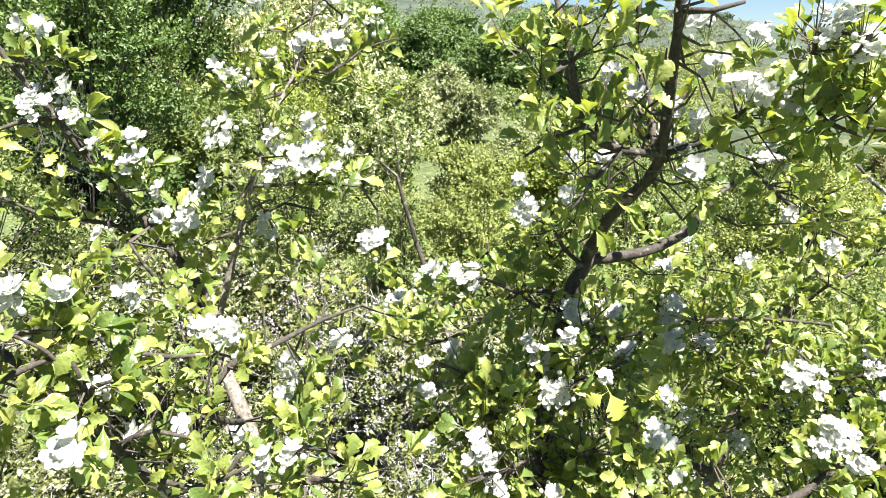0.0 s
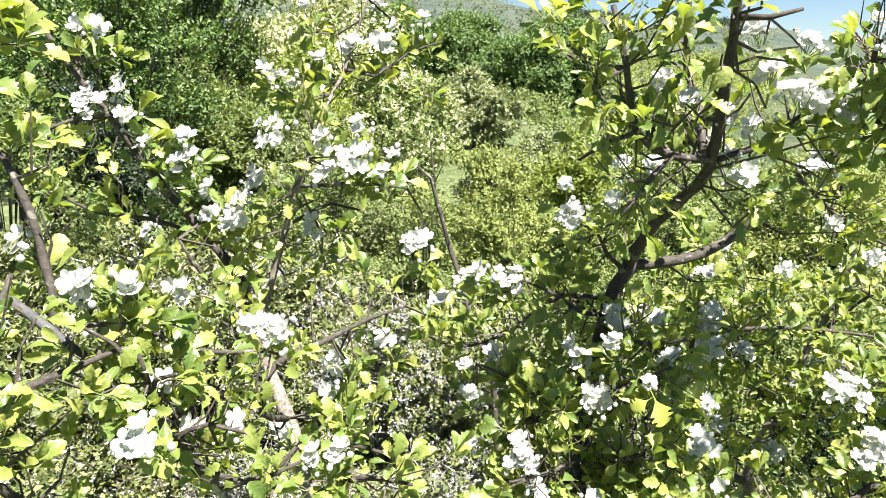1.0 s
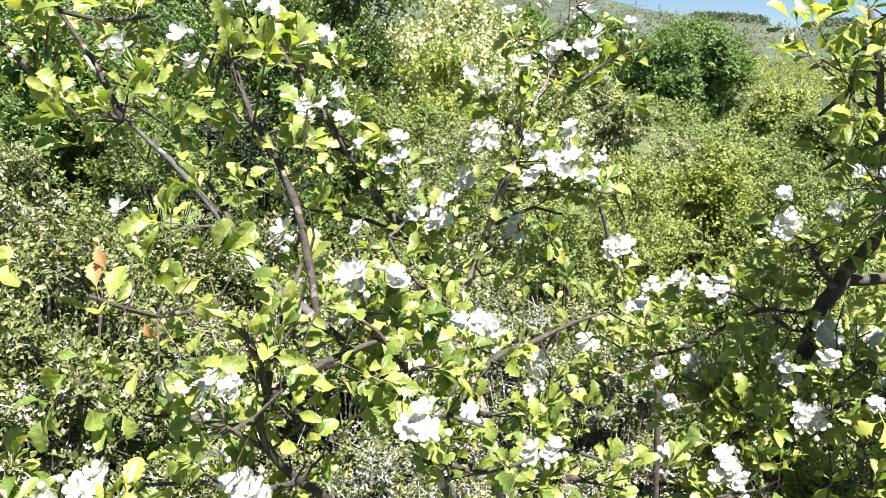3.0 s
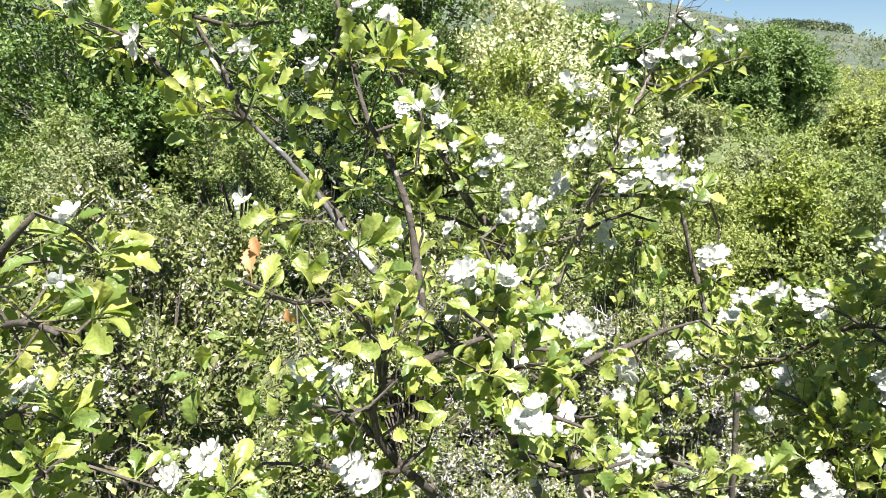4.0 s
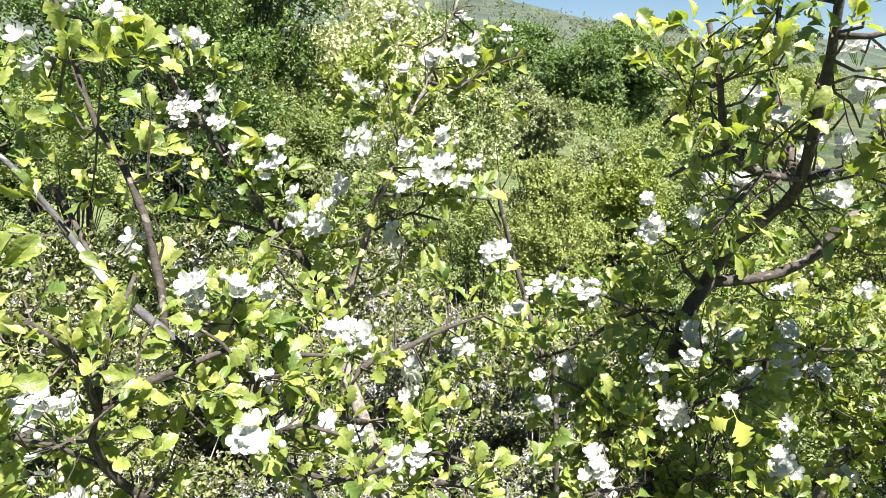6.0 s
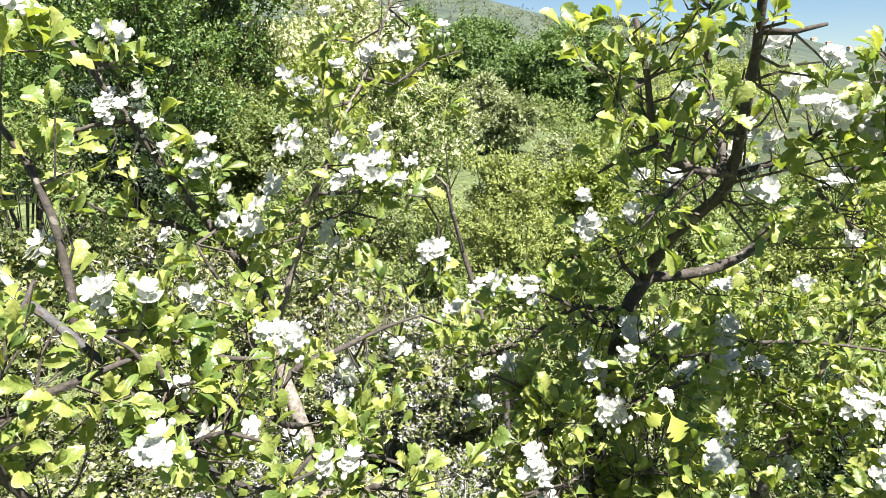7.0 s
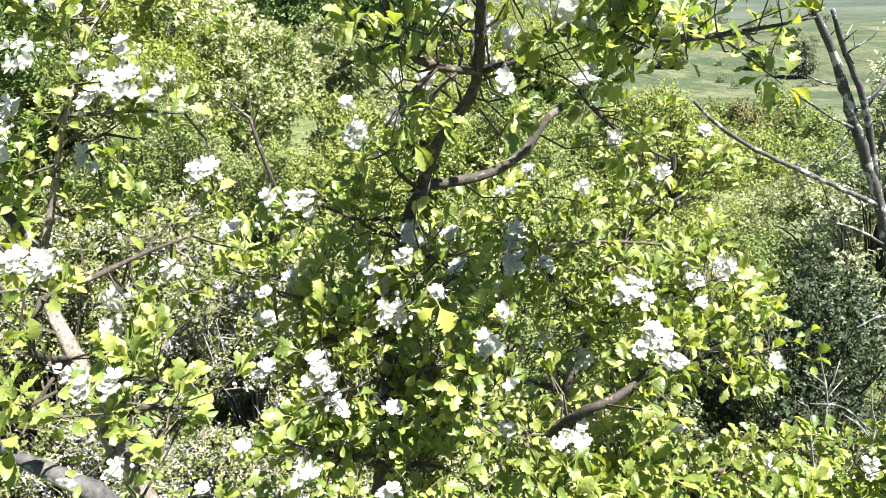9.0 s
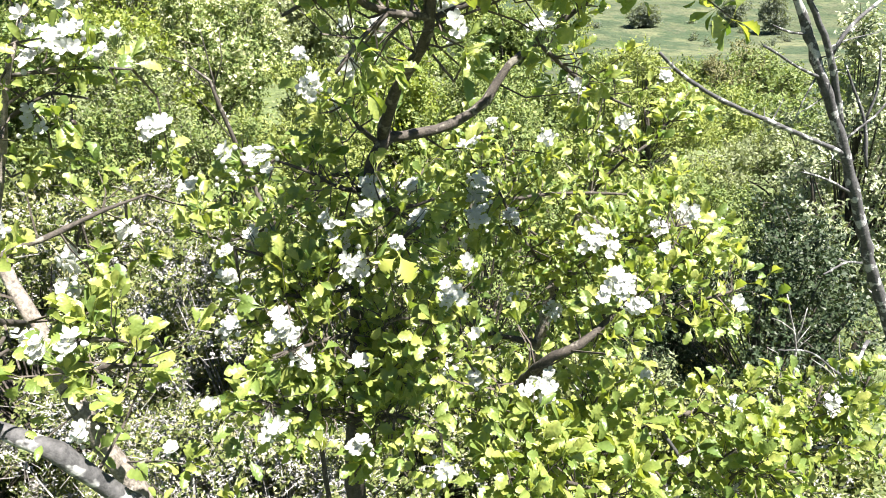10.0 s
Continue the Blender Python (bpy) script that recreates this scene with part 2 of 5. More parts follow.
def tube(line, sides=8, knots=0.0, rng=None):
    """A tapered, slightly knotty tube along a line of (x, y, z, radius), closed at its ends."""
    n = len(line)
    c, r = line[:, :3], line[:, 3].copy()
    if knots and rng is not None:
        r = r * (1 + knots * rng.uniform(-1, 1, n))
        c = c + rng.normal(0, 1, (n, 3)) * r[:, None] * knots * 0.8
    tan = np.gradient(c, axis=0)
    tan /= np.linalg.norm(tan, axis=1)[:, None] + 1e-9
    ref = np.array([0.31, 0.22, 0.92]) if abs(tan[n // 2][2]) < 0.8 else np.array([0.95, 0.25, 0.1])
    u = np.cross(tan, ref)
    u /= np.linalg.norm(u, axis=1)[:, None] + 1e-9
    w = np.cross(tan, u)
    a = np.linspace(0, 2 * np.pi, sides, endpoint=False)
    ring = c[:, None] + r[:, None, None] * (np.cos(a)[None, :, None] * u[:, None] + np.sin(a)[None, :, None] * w[:, None])
    v = np.vstack([ring.reshape(-1, 3), c[:1], c[-1:]])
    i, j = np.meshgrid(np.arange(n - 1), np.arange(sides), indexing="ij")
    k = (j + 1) % sides
    quads = np.stack([i * sides + j, i * sides + k, (i + 1) * sides + k, (i + 1) * sides + j], -1).reshape(-1, 4)
    tris = np.concatenate([quads[:, [0, 1, 2]], quads[:, [0, 2, 3]]])
    s = np.arange(sides)
    caps = np.concatenate([np.stack([np.full(sides, n * sides), (s + 1) % sides, s], -1),
                           np.stack([np.full(sides, n * sides + 1), (n - 1) * sides + s, (n - 1) * sides + (s + 1) % sides], -1)])
    return v, np.concatenate([tris, caps])


def sticks(a, b, ra, rb):
    """Many three-sided twigs from points a to points b."""
    a, b = np.asarray(a, float), np.asarray(b, float)
    d = b - a
    d /= np.linalg.norm(d, axis=1)[:, None] + 1e-9
    u = np.cross(d, np.array([0.37, 0.61, 0.70]))
    u /= np.linalg.norm(u, axis=1)[:, None] + 1e-9
    w = np.cross(d, u)
    rings = []
    for base, r in ((a, ra), (b, rb)):
        r = np.broadcast_to(np.asarray(r, float), (len(a),))[:, None]
        for ang in (0, 2.094, 4.189):
            rings.append(base + r * (math.cos(ang) * u + math.sin(ang) * w))
    v = np.stack(rings, 1).reshape(-1, 3)
    f = np.array([[0, 1, 4], [0, 4, 3], [1, 2, 5], [1, 5, 4], [2, 0, 3], [2, 3, 5]])
    return v, (f[None] + 6 * np.arange(len(a))[:, None, None]).reshape(-1, 3)


def frames_for(axis, normal):
    """Turn matrices whose y lies along axis and whose z is as near to normal as can be."""
    y = axis / (np.linalg.norm(axis, axis=1)[:, None] + 1e-9)
    x = np.cross(y, normal)
    x /= np.linalg.norm(x, axis=1)[:, None] + 1e-9
    z = np.cross(x, y)
    return np.stack([x, y, z], -1)


def scattered(shape, turns, places, sizes):
    """A shape (verts, faces) laid at every place with its turn and size, in one (verts, faces)."""
    v, f = shape
    out = np.einsum("nij,kj->nki", turns, v) * np.asarray(sizes)[:, None, None] + places[:, None]
    return out.reshape(-1, 3), (f[None] + len(v) * np.arange(len(places))[:, None, None]).reshape(-1, 3)


# ---- ground, hills ----
def skyline(az):
    """Elevation of the far ridge over the eye, in degrees, by the compass angle from +y towards +x."""
    return float(np.interp(az, [-180, -90, -40, -20, -9, -3, 0.4, 4.3, 7.2, 9.4, 11.4, 13.8, 15.1, 16.7, 19, 22.5, 25.4, 28, 34, 42, 60, 120, 180],
                           [3, 5, 7, 7, 6.2, 6.3, 5.9, 4.9, 4.35, 4.25, 3.95, 3.1, 3.6, 3.7, 3.4, 2.9, 1.9, 1.9, 2.3, 3.0, 4, 3, 3]))


def ground_height(r, az):
    sky = skyline(az)
    e = float(np.interp(math.log(max(r, 0.3)), [math.log(q) for q in (25, 60, 110, 150, 200, 290, 600, 1500, 2600, 4600)],
                        [-3.4, -5.6, -5.4, -3.6, -1.6 + 0.05 * sky, -0.7 + 0.12 * sky, 0.45 * sky, sky, 0.4 * sky, -0.5]))
    z = 1.5 + r * math.tan(radians(e))
    k = min(1.0, max(0.0, (r - 3) / 22))
    w = min(1.0, max(0.0, (az - 8) / 14)) if az < 120 else 0.0
    dip = float(np.interp(r, [2.5, 8, 16, 25, 60, 100], [0, -0.5, -2.2, -3.0, -1.5, 0])) * w
    z = z * k + dip
    x, y = r * math.sin(radians(az)), r * math.cos(radians(az))
    z += noise.noise((x * 0.9, y * 0.9, 3.1)) * 0.05 * min(1, r)
    z += noise.noise((x / 45, y / 45, 0.7)) * min(1.8, r * 0.012) * min(1.0, max(0.0, (420 - r) / 200))
    z += noise.noise((x / 260, y / 260, 5.7)) * min(6.0, max(0, r - 200) * 0.008)
    z += noise.noise((az * 1.7, 2.2, 1.7)) * min(2.0, max(0, r - 900) * 0.004)
    return z


def build_ground():
    radii = np.concatenate([[0.0], np.geomspace(0.25, 4800, 200)])
    azs = np.concatenate([np.arange(-45, 60, 0.8), np.arange(60, 315, 7.5)])
    verts, faces = [], []
    for r in radii:
        for az in azs:
            verts.append((r * math.sin(radians(az)), r * math.cos(radians(az)), ground_height(r, (az + 180) % 360 - 180)))
    m = len(azs)
    for i in range(len(radii) - 1):
        for j in range(m):
            k = (j + 1) % m
            faces.append((i * m + j, i * m + k, (i + 1) * m + k, (i + 1) * m + j))
    ob = new("ground", mesh_np("ground", verts, faces, GROUND, True))
    tagged(ob, "scrubby ground with dry litter, meadow slopes and wooded hills", "ground", kind="structure")


build_ground()

# ---- shrubs and trees behind ----
LEAF_SHAPE = (np.array([(0, 0, 0), (0.30, 0.48, 0.07), (0, 1, -0.06), (-0.30, 0.48, 0.07)]), np.array([(0, 1, 2), (0, 2, 3)]))
FLECK_SHAPE = (np.array([(0.30, 0.0, 0.05), (0, 1, -0.04), (-0.36, 0.22, 0.06)]), np.array([(0, 1, 2)]))
TUFT_SHAPE = (np.array([(0, 0, 0), (0.34, 0.5, 0.10), (0, 1, -0.05), (-0.34, 0.5, 0.10), (0.5, 0.15, 0.2), (0.75, 0.7, 0.3), (-0.5, 0.2, 0.15), (-0.7, 0.75, 0.25)]),
              np.array([(0, 1, 2), (0, 2, 3), (0, 4, 5), (0, 6, 7)]))


def crown_leaves(rng, centres, count, spread, size, middle, flat=0.75, each=9):
    """Leaves along short shoots, the shoots gathered round clump centres and turned outwards and up."""
    n = max(1, count // each)
    k = rng.integers(0, len(centres), n)
    off = rng.normal(0, 1, (n, 3)) * spread
    off[:, 2] *= flat
    foot = centres[k] + off
    out = foot - middle
    out /= np.linalg.norm(out, axis=1)[:, None] + 1e-9
    bulge = off / (np.linalg.norm(off, axis=1)[:, None] + 1e-9)
    way = out * 0.6 + bulge * 0.4 + np.array([0, 0, 0.35]) + rng.normal(0, 0.6, (n, 3))
    way /= np.linalg.norm(way, axis=1)[:, None]
    face = out * 0.4 + bulge * 0.5 + np.array([-0.1, -0.1, 0.55]) + rng.normal(0, 0.45, (n, 3))
    i = np.repeat(np.arange(n), each)
    along = np.tile(np.linspace(0, 1, each), n) * size * 3.2
    p = foot[i] + way[i] * along[:, None] + rng.normal(0, 0.22 * size, (len(i), 3))
    nor = face[i] + rng.normal(0, 0.22, (len(i), 3))
    axis = way[i] * 0.7 + rng.normal(0, 0.75, (len(i), 3))
    return p, frames_for(axis, nor), size * rng.uniform(0.7, 1.3, len(i)) * (1.1 - 0.25 * along / (size * 3.2))


def clump_centres(rng, n, middle, radii, hollow=0.45, rough=0.3):
    d = rng.normal(0, 1, (n, 3))
    d /= np.linalg.norm(d, axis=1)[:, None]
    d[:, 2] = np.where(d[:, 2] < -0.85, -d[:, 2], d[:, 2])
    r = hollow + (1 - hollow) * rng.random(n) ** 0.6
    shape = np.array([1 + rough * noise.noise((q[0] * 1.9 + middle[0], q[1] * 1.9 + middle[1], q[2] * 1.9)) for q in d])
    return middle + d * np.array(radii) * (r * shape)[:, None]


def shrub(name, label, category, x, y, base, top, rx, ry, leaves, leaf, mat, seed, wood=DARKWOOD, clumps=90, stems=5, spread=0.14, hollow=0.4,
          twigs=0, twig_mat=None, flowers=0, flakes=0, rough=0.3, shape=FLECK_SHAPE, group="shrubs"):
    """A shrub or tree: stems that fork into clumps, a crown of single leaves with gaps, bare twigs, and blossom where it has any."""
    rng = np.random.default_rng(seed)
    root = thing(name, (x, y, base), label, category, group)
    h = (top - base) * 0.92
    middle = np.array([x, y, base + 0.52 * h])
    radii = (rx, ry, 0.5 * h)
    size = (rx + ry + 0.5 * h) / 3
    c = clump_centres(rng, clumps, middle, radii, hollow, rough)
    c[:, 2] = np.maximum(c[:, 2], base + 0.06 * h)
    for i in range(stems):
        goal = c[rng.integers(0, clumps)]
        foot = np.array([x, y, base - 0.05]) + np.append(rng.normal(0, 0.10, 2) * rx, 0)
        mid = foot * 0.5 + goal * 0.5 + rng.normal(0, 0.06, 3) * size + np.array([0, 0, 0.1 * h])
        r0 = 0.013 * h + 0.003
        part("stem", mesh_np("stem", *tube(spline([(*foot, r0), (*mid, r0 * 0.6), (*goal, r0 * 0.2)], h / 7), 7, 0.12, rng), wood, True), root)
    inner = middle + (c - middle) * rng.uniform(0.05, 0.4, (clumps, 1)) - np.array([0, 0, 0.15 * h])
    inner[:, 2] = np.maximum(inner[:, 2], base)
    part("brushwood", mesh_np("brushwood", *sticks(inner, c, 0.0028 * h + 0.0008, 0.0012 * h + 0.0004), wood), root, kind="stuff")
    p, turns, sizes = crown_leaves(rng, c, leaves, spread * size, leaf, middle)
    keep = p[:, 2] > base
    part("crown", mesh_np("crown", *scattered(shape, turns[keep], p[keep], sizes[keep]), mat), root, kind="stuff")
    if twigs:
        a = c[rng.integers(0, clumps, twigs)] + rng.normal(0, spread * size, (twigs, 3))
        a[:, 2] = np.maximum(a[:, 2], base)
        d = rng.normal(0, 1, (twigs, 3)) + (a - middle) / size * 0.5
        d[:, 2] = np.abs(d[:, 2]) * 0.7
        ln = leaf * rng.uniform(1.2, 4.2, (twigs, 1))
        b = a + d / np.linalg.norm(d, axis=1)[:, None] * ln
        part("bare_brush", mesh_np("bare_brush", *sticks(a, b, leaf * 0.09, leaf * 0.035), twig_mat), root, label="pale grey lichen-covered bare twigs", kind="stuff")
    if flakes:
        p, turns, sizes = crown_leaves(rng, c, flakes, spread * size, leaf * 0.6, middle)
        keep = p[:, 2] > base
        part("lichen", mesh_np("lichen", *scattered(FLECK_SHAPE, turns[keep], p[keep], sizes[keep]), LITTER), root, label="pale grey lichen tufts", kind="stuff")
    if flowers:
        far = c[np.linalg.norm((c - middle) / radii, axis=1) > 0.6]
        p, turns, sizes = crown_leaves(rng, far, flowers, spread * size, leaf * 1.0, middle, 0.75, 4)
        p += (p - middle) * 0.05
        part("blossom", mesh_np("blossom", *scattered(TUFT_SHAPE, turns, p, sizes), BLOSSOM), root, label="creamy white blossom heads", kind="stuff")
    return root

# kind: material, label, category, name, leaves per shrub, twigs, blossom heads
KINDS = {
    "scrubS": (LEAF_SCRUB, "yellow-green thorny scrub with pale lichened twigs, on dry ground", "shrub", "thorn_scrub", 17000, 900, 0),
    "scrubD": (LEAF_SCRUB, "dark green thorn scrub with deep gaps and grey twigs", "shrub", "thorn_scrub", 15000, 700, 0),
    "scrubG": (LEAF_SCRUB, "half-bare grey thorn scrub covered in pale lichen", "shrub", "thorn_scrub", 14000, 2200, 0),
    "grey": (LEAF_GREY, "grey-green small-leaved shrub in full leaf", "shrub", "grey_shrub", 15000, 800, 0),
    "greyb": (LEAF_GREY, "grey-green shrub with faded cream blossom", "shrub", "grey_shrub", 13000, 500, 2500),
    "mid": (LEAF_MID, "fresh green leafy shrub among the scrub", "shrub", "green_shrub", 15500, 300, 0),
    "midb": (LEAF_MID, "fresh green shrub dotted with cream blossom", "shrub", "green_shrub", 14000, 300, 1500),
    "yellow": (LEAF_YELLOW, "yellow-green fine-leaved spring shrub", "shrub", "yellow_shrub", 17500, 300, 0),
    "fresh": (LEAF_FRESH, "bright green broad-leaved shrub in new leaf", "shrub", "green_shrub", 11000, 200, 0),
    "slope": (LEAF_HAZED, "round bush paled by painted haze, alone on the far meadow slope", "shrub", "meadow_bush", 9000, 0, 0),
    "dark": (LEAF_DARK, "dark green dense broadleaf tree with deep shade", "tree", "dark_tree", 22000, 0, 0),
    "elder": (LEAF_MID, "tall shrub covered in creamy white blossom heads", "tree", "blossom_tree", 14000, 0, 11000),
    "deep": (LEAF_DEEP, "dark evergreen undergrowth with shade painted into its near-black leaves", "shrub", "dark_shrub", 16000, 600, 0),
    "brown": (LEAF_BROWN, "olive-brown shrub just coming into leaf", "shrub", "brown_shrub", 14000, 900, 0),
    "silver": (LEAF_SILVER, "silvery small-leaved shrub with thin open twigs", "shrub", "silver_shrub", 15000, 900, 0),
    "far": (LEAF_FAR, "round dark green tree standing below the hills", "tree", "round_tree", 44000, 0, 0),
}
# kind, x, y, top, half width, leaf length, seed
SCRUB_FRONT = [
    ("scrubD", -1.62, 1.90, 1.19, 0.63, 0.017, 2),
    ("scrubD", -1.28, 1.25, 1.00, 0.42, 0.013, 3),
    ("scrubG", -0.31, 2.20, 0.67, 0.47, 0.016, 4),
    ("scrubS", -0.75, 1.90, 1.07, 0.39, 0.014, 5),
    ("scrubG", -0.58, 2.70, 0.85, 0.35, 0.020, 6),
    ("scrubG", -0.42, 2.30, 0.54, 0.39, 0.018, 32),
    ("scrubS", 0.26, 1.50, 0.74, 0.34, 0.013, 33),
    ("scrubS", -1.03, 2.60, 0.93, 0.44, 0.020, 34),
    ("scrubS", -0.01, 2.00, 0.92, 0.42, 0.014, 35),
]
SCRUB_LOW = [
    ("scrubS", 0.61, 1.37, 0.70, 0.24, 0.013, 112),
    ("scrubS", 0.94, 1.17, 0.70, 0.24, 0.013, 111),
    ("scrubG", 0.04, 1.70, 0.88, 0.19, 0.013, 110),
    ("scrubG", -0.20, 1.74, 0.91, 0.21, 0.014, 109),
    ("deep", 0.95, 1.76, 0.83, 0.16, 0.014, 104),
    ("scrubG", -0.38, 1.35, 0.70, 0.36, 0.012, 51),
    ("scrubG", -0.10, 1.36, 0.66, 0.28, 0.012, 52),
    ("scrubD", -0.88, 1.05, 0.60, 0.36, 0.012, 53),
    ("scrubS", 0.62, 1.02, 0.48, 0.30, 0.012, 54),
    ("mid", -1.30, 5.00, 1.42, 0.46, 0.036, 55),
    ("mid", -0.15, 2.10, 1.16, 0.14, 0.015, 19),
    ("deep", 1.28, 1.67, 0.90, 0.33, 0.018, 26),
    ("grey", 0.73, 1.40, 0.66, 0.15, 0.013, 27),
    ("mid", 0.48, 1.90, 1.14, 0.31, 0.014, 28),
]
SHRUBS_MID = [
    ("fresh", 0.61, 4.15, 1.21, 0.29, 0.039, 103),
    # dark-leaved shrub added to stand for a shaded gap
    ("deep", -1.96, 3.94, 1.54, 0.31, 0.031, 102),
    ("dark", -2.72, 3.33, 1.77, 0.30, 0.040, 101),
    ("grey", -2.65, 3.00, 1.25, 0.61, 0.028, 7),
    ("mid", -2.19, 3.30, 1.50, 0.49, 0.027, 8),
    ("yellow", 0.11, 3.51, 1.20, 0.26, 0.025, 17),
    ("yellow", 0.09, 2.60, 1.21, 0.22, 0.018, 18),
    ("yellow", 2.11, 4.23, 1.12, 0.38, 0.026, 22),
    ("mid", 1.62, 2.40, 0.75, 0.32, 0.021, 23),
    ("silver", 2.04, 2.30, 1.42, 0.30, 0.024, 24),
    ("yellow", -0.10, 3.60, 1.00, 0.39, 0.025, 29),
    ("mid", 2.03, 5.16, 0.87, 0.60, 0.039, 31),
    ("dark", -5.38, 5.50, 2.92, 1.57, 0.054, 9),
    ("dark", -2.15, 4.50, 2.60, 0.62, 0.034, 10),
    ("mid", -1.73, 5.17, 1.69, 0.38, 0.038, 13),
]
SHRUBS_BEHIND = [
    ("brown", 8.70, 14.00, -0.05, 0.95, 0.060, 59),
    ("grey", 9.90, 14.60, -0.15, 0.85, 0.060, 63),
    ("mid", 7.60, 15.00, -0.20, 0.90, 0.060, 64),
    ("dark", -2.65, 6.90, 3.30, 0.78, 0.050, 60),
    ("dark", -4.31, 7.78, 3.80, 1.20, 0.060, 62),
    ("mid", -3.35, 3.60, 1.45, 0.60, 0.034, 56),
    ("dark", -4.00, 4.60, 2.30, 0.75, 0.042, 57),
    ("scrubD", -2.30, 2.30, 1.05, 0.50, 0.018, 58),
    ("yellow", 1.30, 3.20, 0.72, 0.42, 0.025, 41),
]
SHRUBS_SLOPE = [
    ("mid", 1.80, 3.30, 0.55, 0.45, 0.026, 42),
    ("mid", 1.12, 2.60, 0.72, 0.36, 0.022, 43),
    ("yellow", 3.10, 6.40, 0.55, 0.90, 0.048, 44),
    ("mid", 4.60, 8.00, 0.05, 1.20, 0.06, 45),
    ("grey", 3.30, 4.30, 0.45, 0.60, 0.036, 46),
    ("mid", -0.75, 3.60, 1.12, 0.45, 0.027, 47),
    ("grey", -0.87, 4.25, 1.23, 0.42, 0.031, 48),
    ("grey", 0.57, 5.41, 1.06, 0.60, 0.040, 49),
    ("mid", 1.03, 3.98, 1.10, 0.42, 0.030, 50),
]
SHRUBS_DISTANT = [
    ("mid", 3.47, 12.53, 0.96, 0.73, 0.091, 114),
    ("yellow", 3.27, 14.64, 1.24, 0.60, 0.104, 113),
    ("slope", 78.89, 115.65, -2.90, 2.20, 0.433, 108),
    ("slope", 78.82, 127.62, -3.74, 1.83, 0.464, 107),
    ("slope", 64.81, 135.27, -4.26, 2.36, 0.464, 106),
    ("far", -2.93, 29.86, 4.12, 1.15, 0.279, 105),
    ("elder", -1.70, 8.01, 2.59, 0.93, 0.057, 11),
    ("fresh", -1.43, 6.02, 1.63, 0.50, 0.057, 12),
    ("far", 2.80, 24.96, 3.23, 1.80, 0.175, 14),
    ("far", -0.29, 28.01, 3.61, 1.66, 0.195, 15),
    ("greyb", -0.88, 10.97, 1.46, 0.62, 0.077, 16),
    ("midb", -0.71, 6.50, 1.53, 0.56, 0.045, 20),
    ("grey", 0.13, 12.01, 1.44, 0.67, 0.084, 21),
    ("mid", 8.98, 14.00, -0.28, 1.94, 0.103, 25),
    ("mid", 1.35, 8.00, 0.90, 0.88, 0.056, 30),
]


def ground_at(x, y):
    return ground_height(math.hypot(x, y), math.degrees(math.atan2(x, y)))


def grass(name, label, count, reach, az, seed):
    """Blades of grass and dry stalks between the shrubs."""
    rng = np.random.default_rng(seed)
    r = rng.uniform(*reach, count)
    a = np.radians(rng.uniform(*az, count))
    tuft = rng.integers(0, count // 14, count)
    cx, cy = (r * np.sin(a))[tuft], (r * np.cos(a))[tuft]
    x, y = cx + rng.normal(0, 0.03, count), cy + rng.normal(0, 0.03, count)
    foot = np.stack([x, y, [ground_at(q, w) - 0.01 for q, w in zip(x, y)]], -1)
    tip = foot + np.stack([rng.normal(0, 0.05, count), rng.normal(0, 0.05, count), rng.uniform(0.06, 0.26, count)], -1)
    tagged(new(name, mesh_np(name, *sticks(foot, tip, 0.0016, 0.0004), GRASS)), label, "grass", kind="stuff")


grass("grass", "green and dry grass blades between the scrub", 12000, (0.7, 3.5), (-50, 45), 61)

# leaf scale, clumps, spread of a clump, hollow middle, stems, pale flakes, leaf shape
HABIT = {
    "scrub": (1.15, 95, 0.056, 0.55, 5, 8500, LEAF_SHAPE),
    "scrubD": (1.40, 80, 0.052, 0.55, 5, 5000, LEAF_SHAPE),
    "scrubG": (1.05, 100, 0.060, 0.55, 5, 24000, FLECK_SHAPE),
    "dark": (0.85, 130, 0.080, 0.25, 2, 0, LEAF_SHAPE),
    "far": (0.62, 130, 0.095, 0.35, 3, 0, LEAF_SHAPE),
    "elder": (0.70, 170, 0.088, 0.35, 5, 0, FLECK_SHAPE),
    "fresh": (0.70, 60, 0.14, 0.25, 5, 0, LEAF_SHAPE),
    "plain": (0.75, 80, 0.075, 0.40, 5, 0, FLECK_SHAPE),
}
for kind, x, y, top, half, leaf, seed in SCRUB_FRONT + SCRUB_LOW + SHRUBS_MID + SHRUBS_BEHIND + SHRUBS_SLOPE + SHRUBS_DISTANT:
    mat, label, category, name, leaves, twigs, heads = KINDS[kind]
    scrubby = kind.startswith("scrub")
    scale, clumps, spread, hollow, stems, flakes, shape = HABIT.get(kind, HABIT["scrub" if scrubby else "plain"])
    shrub(name, label, category, x, y, ground_at(x, y), top, half, half * 0.9, int(leaves * 1.4), leaf * scale, mat, seed, stems=stems, clumps=clumps,
          spread=spread, hollow=hollow, wood=GREYTWIG if kind == "scrubG" else DARKWOOD, twigs=twigs, twig_mat=GREYTWIG if scrubby else DARKWOOD,
          flowers=heads, flakes=flakes, rough=0.2 if kind == "far" else 0.5, shape=shape, group="scrub bushes" if scrubby else "background trees and shrubs")


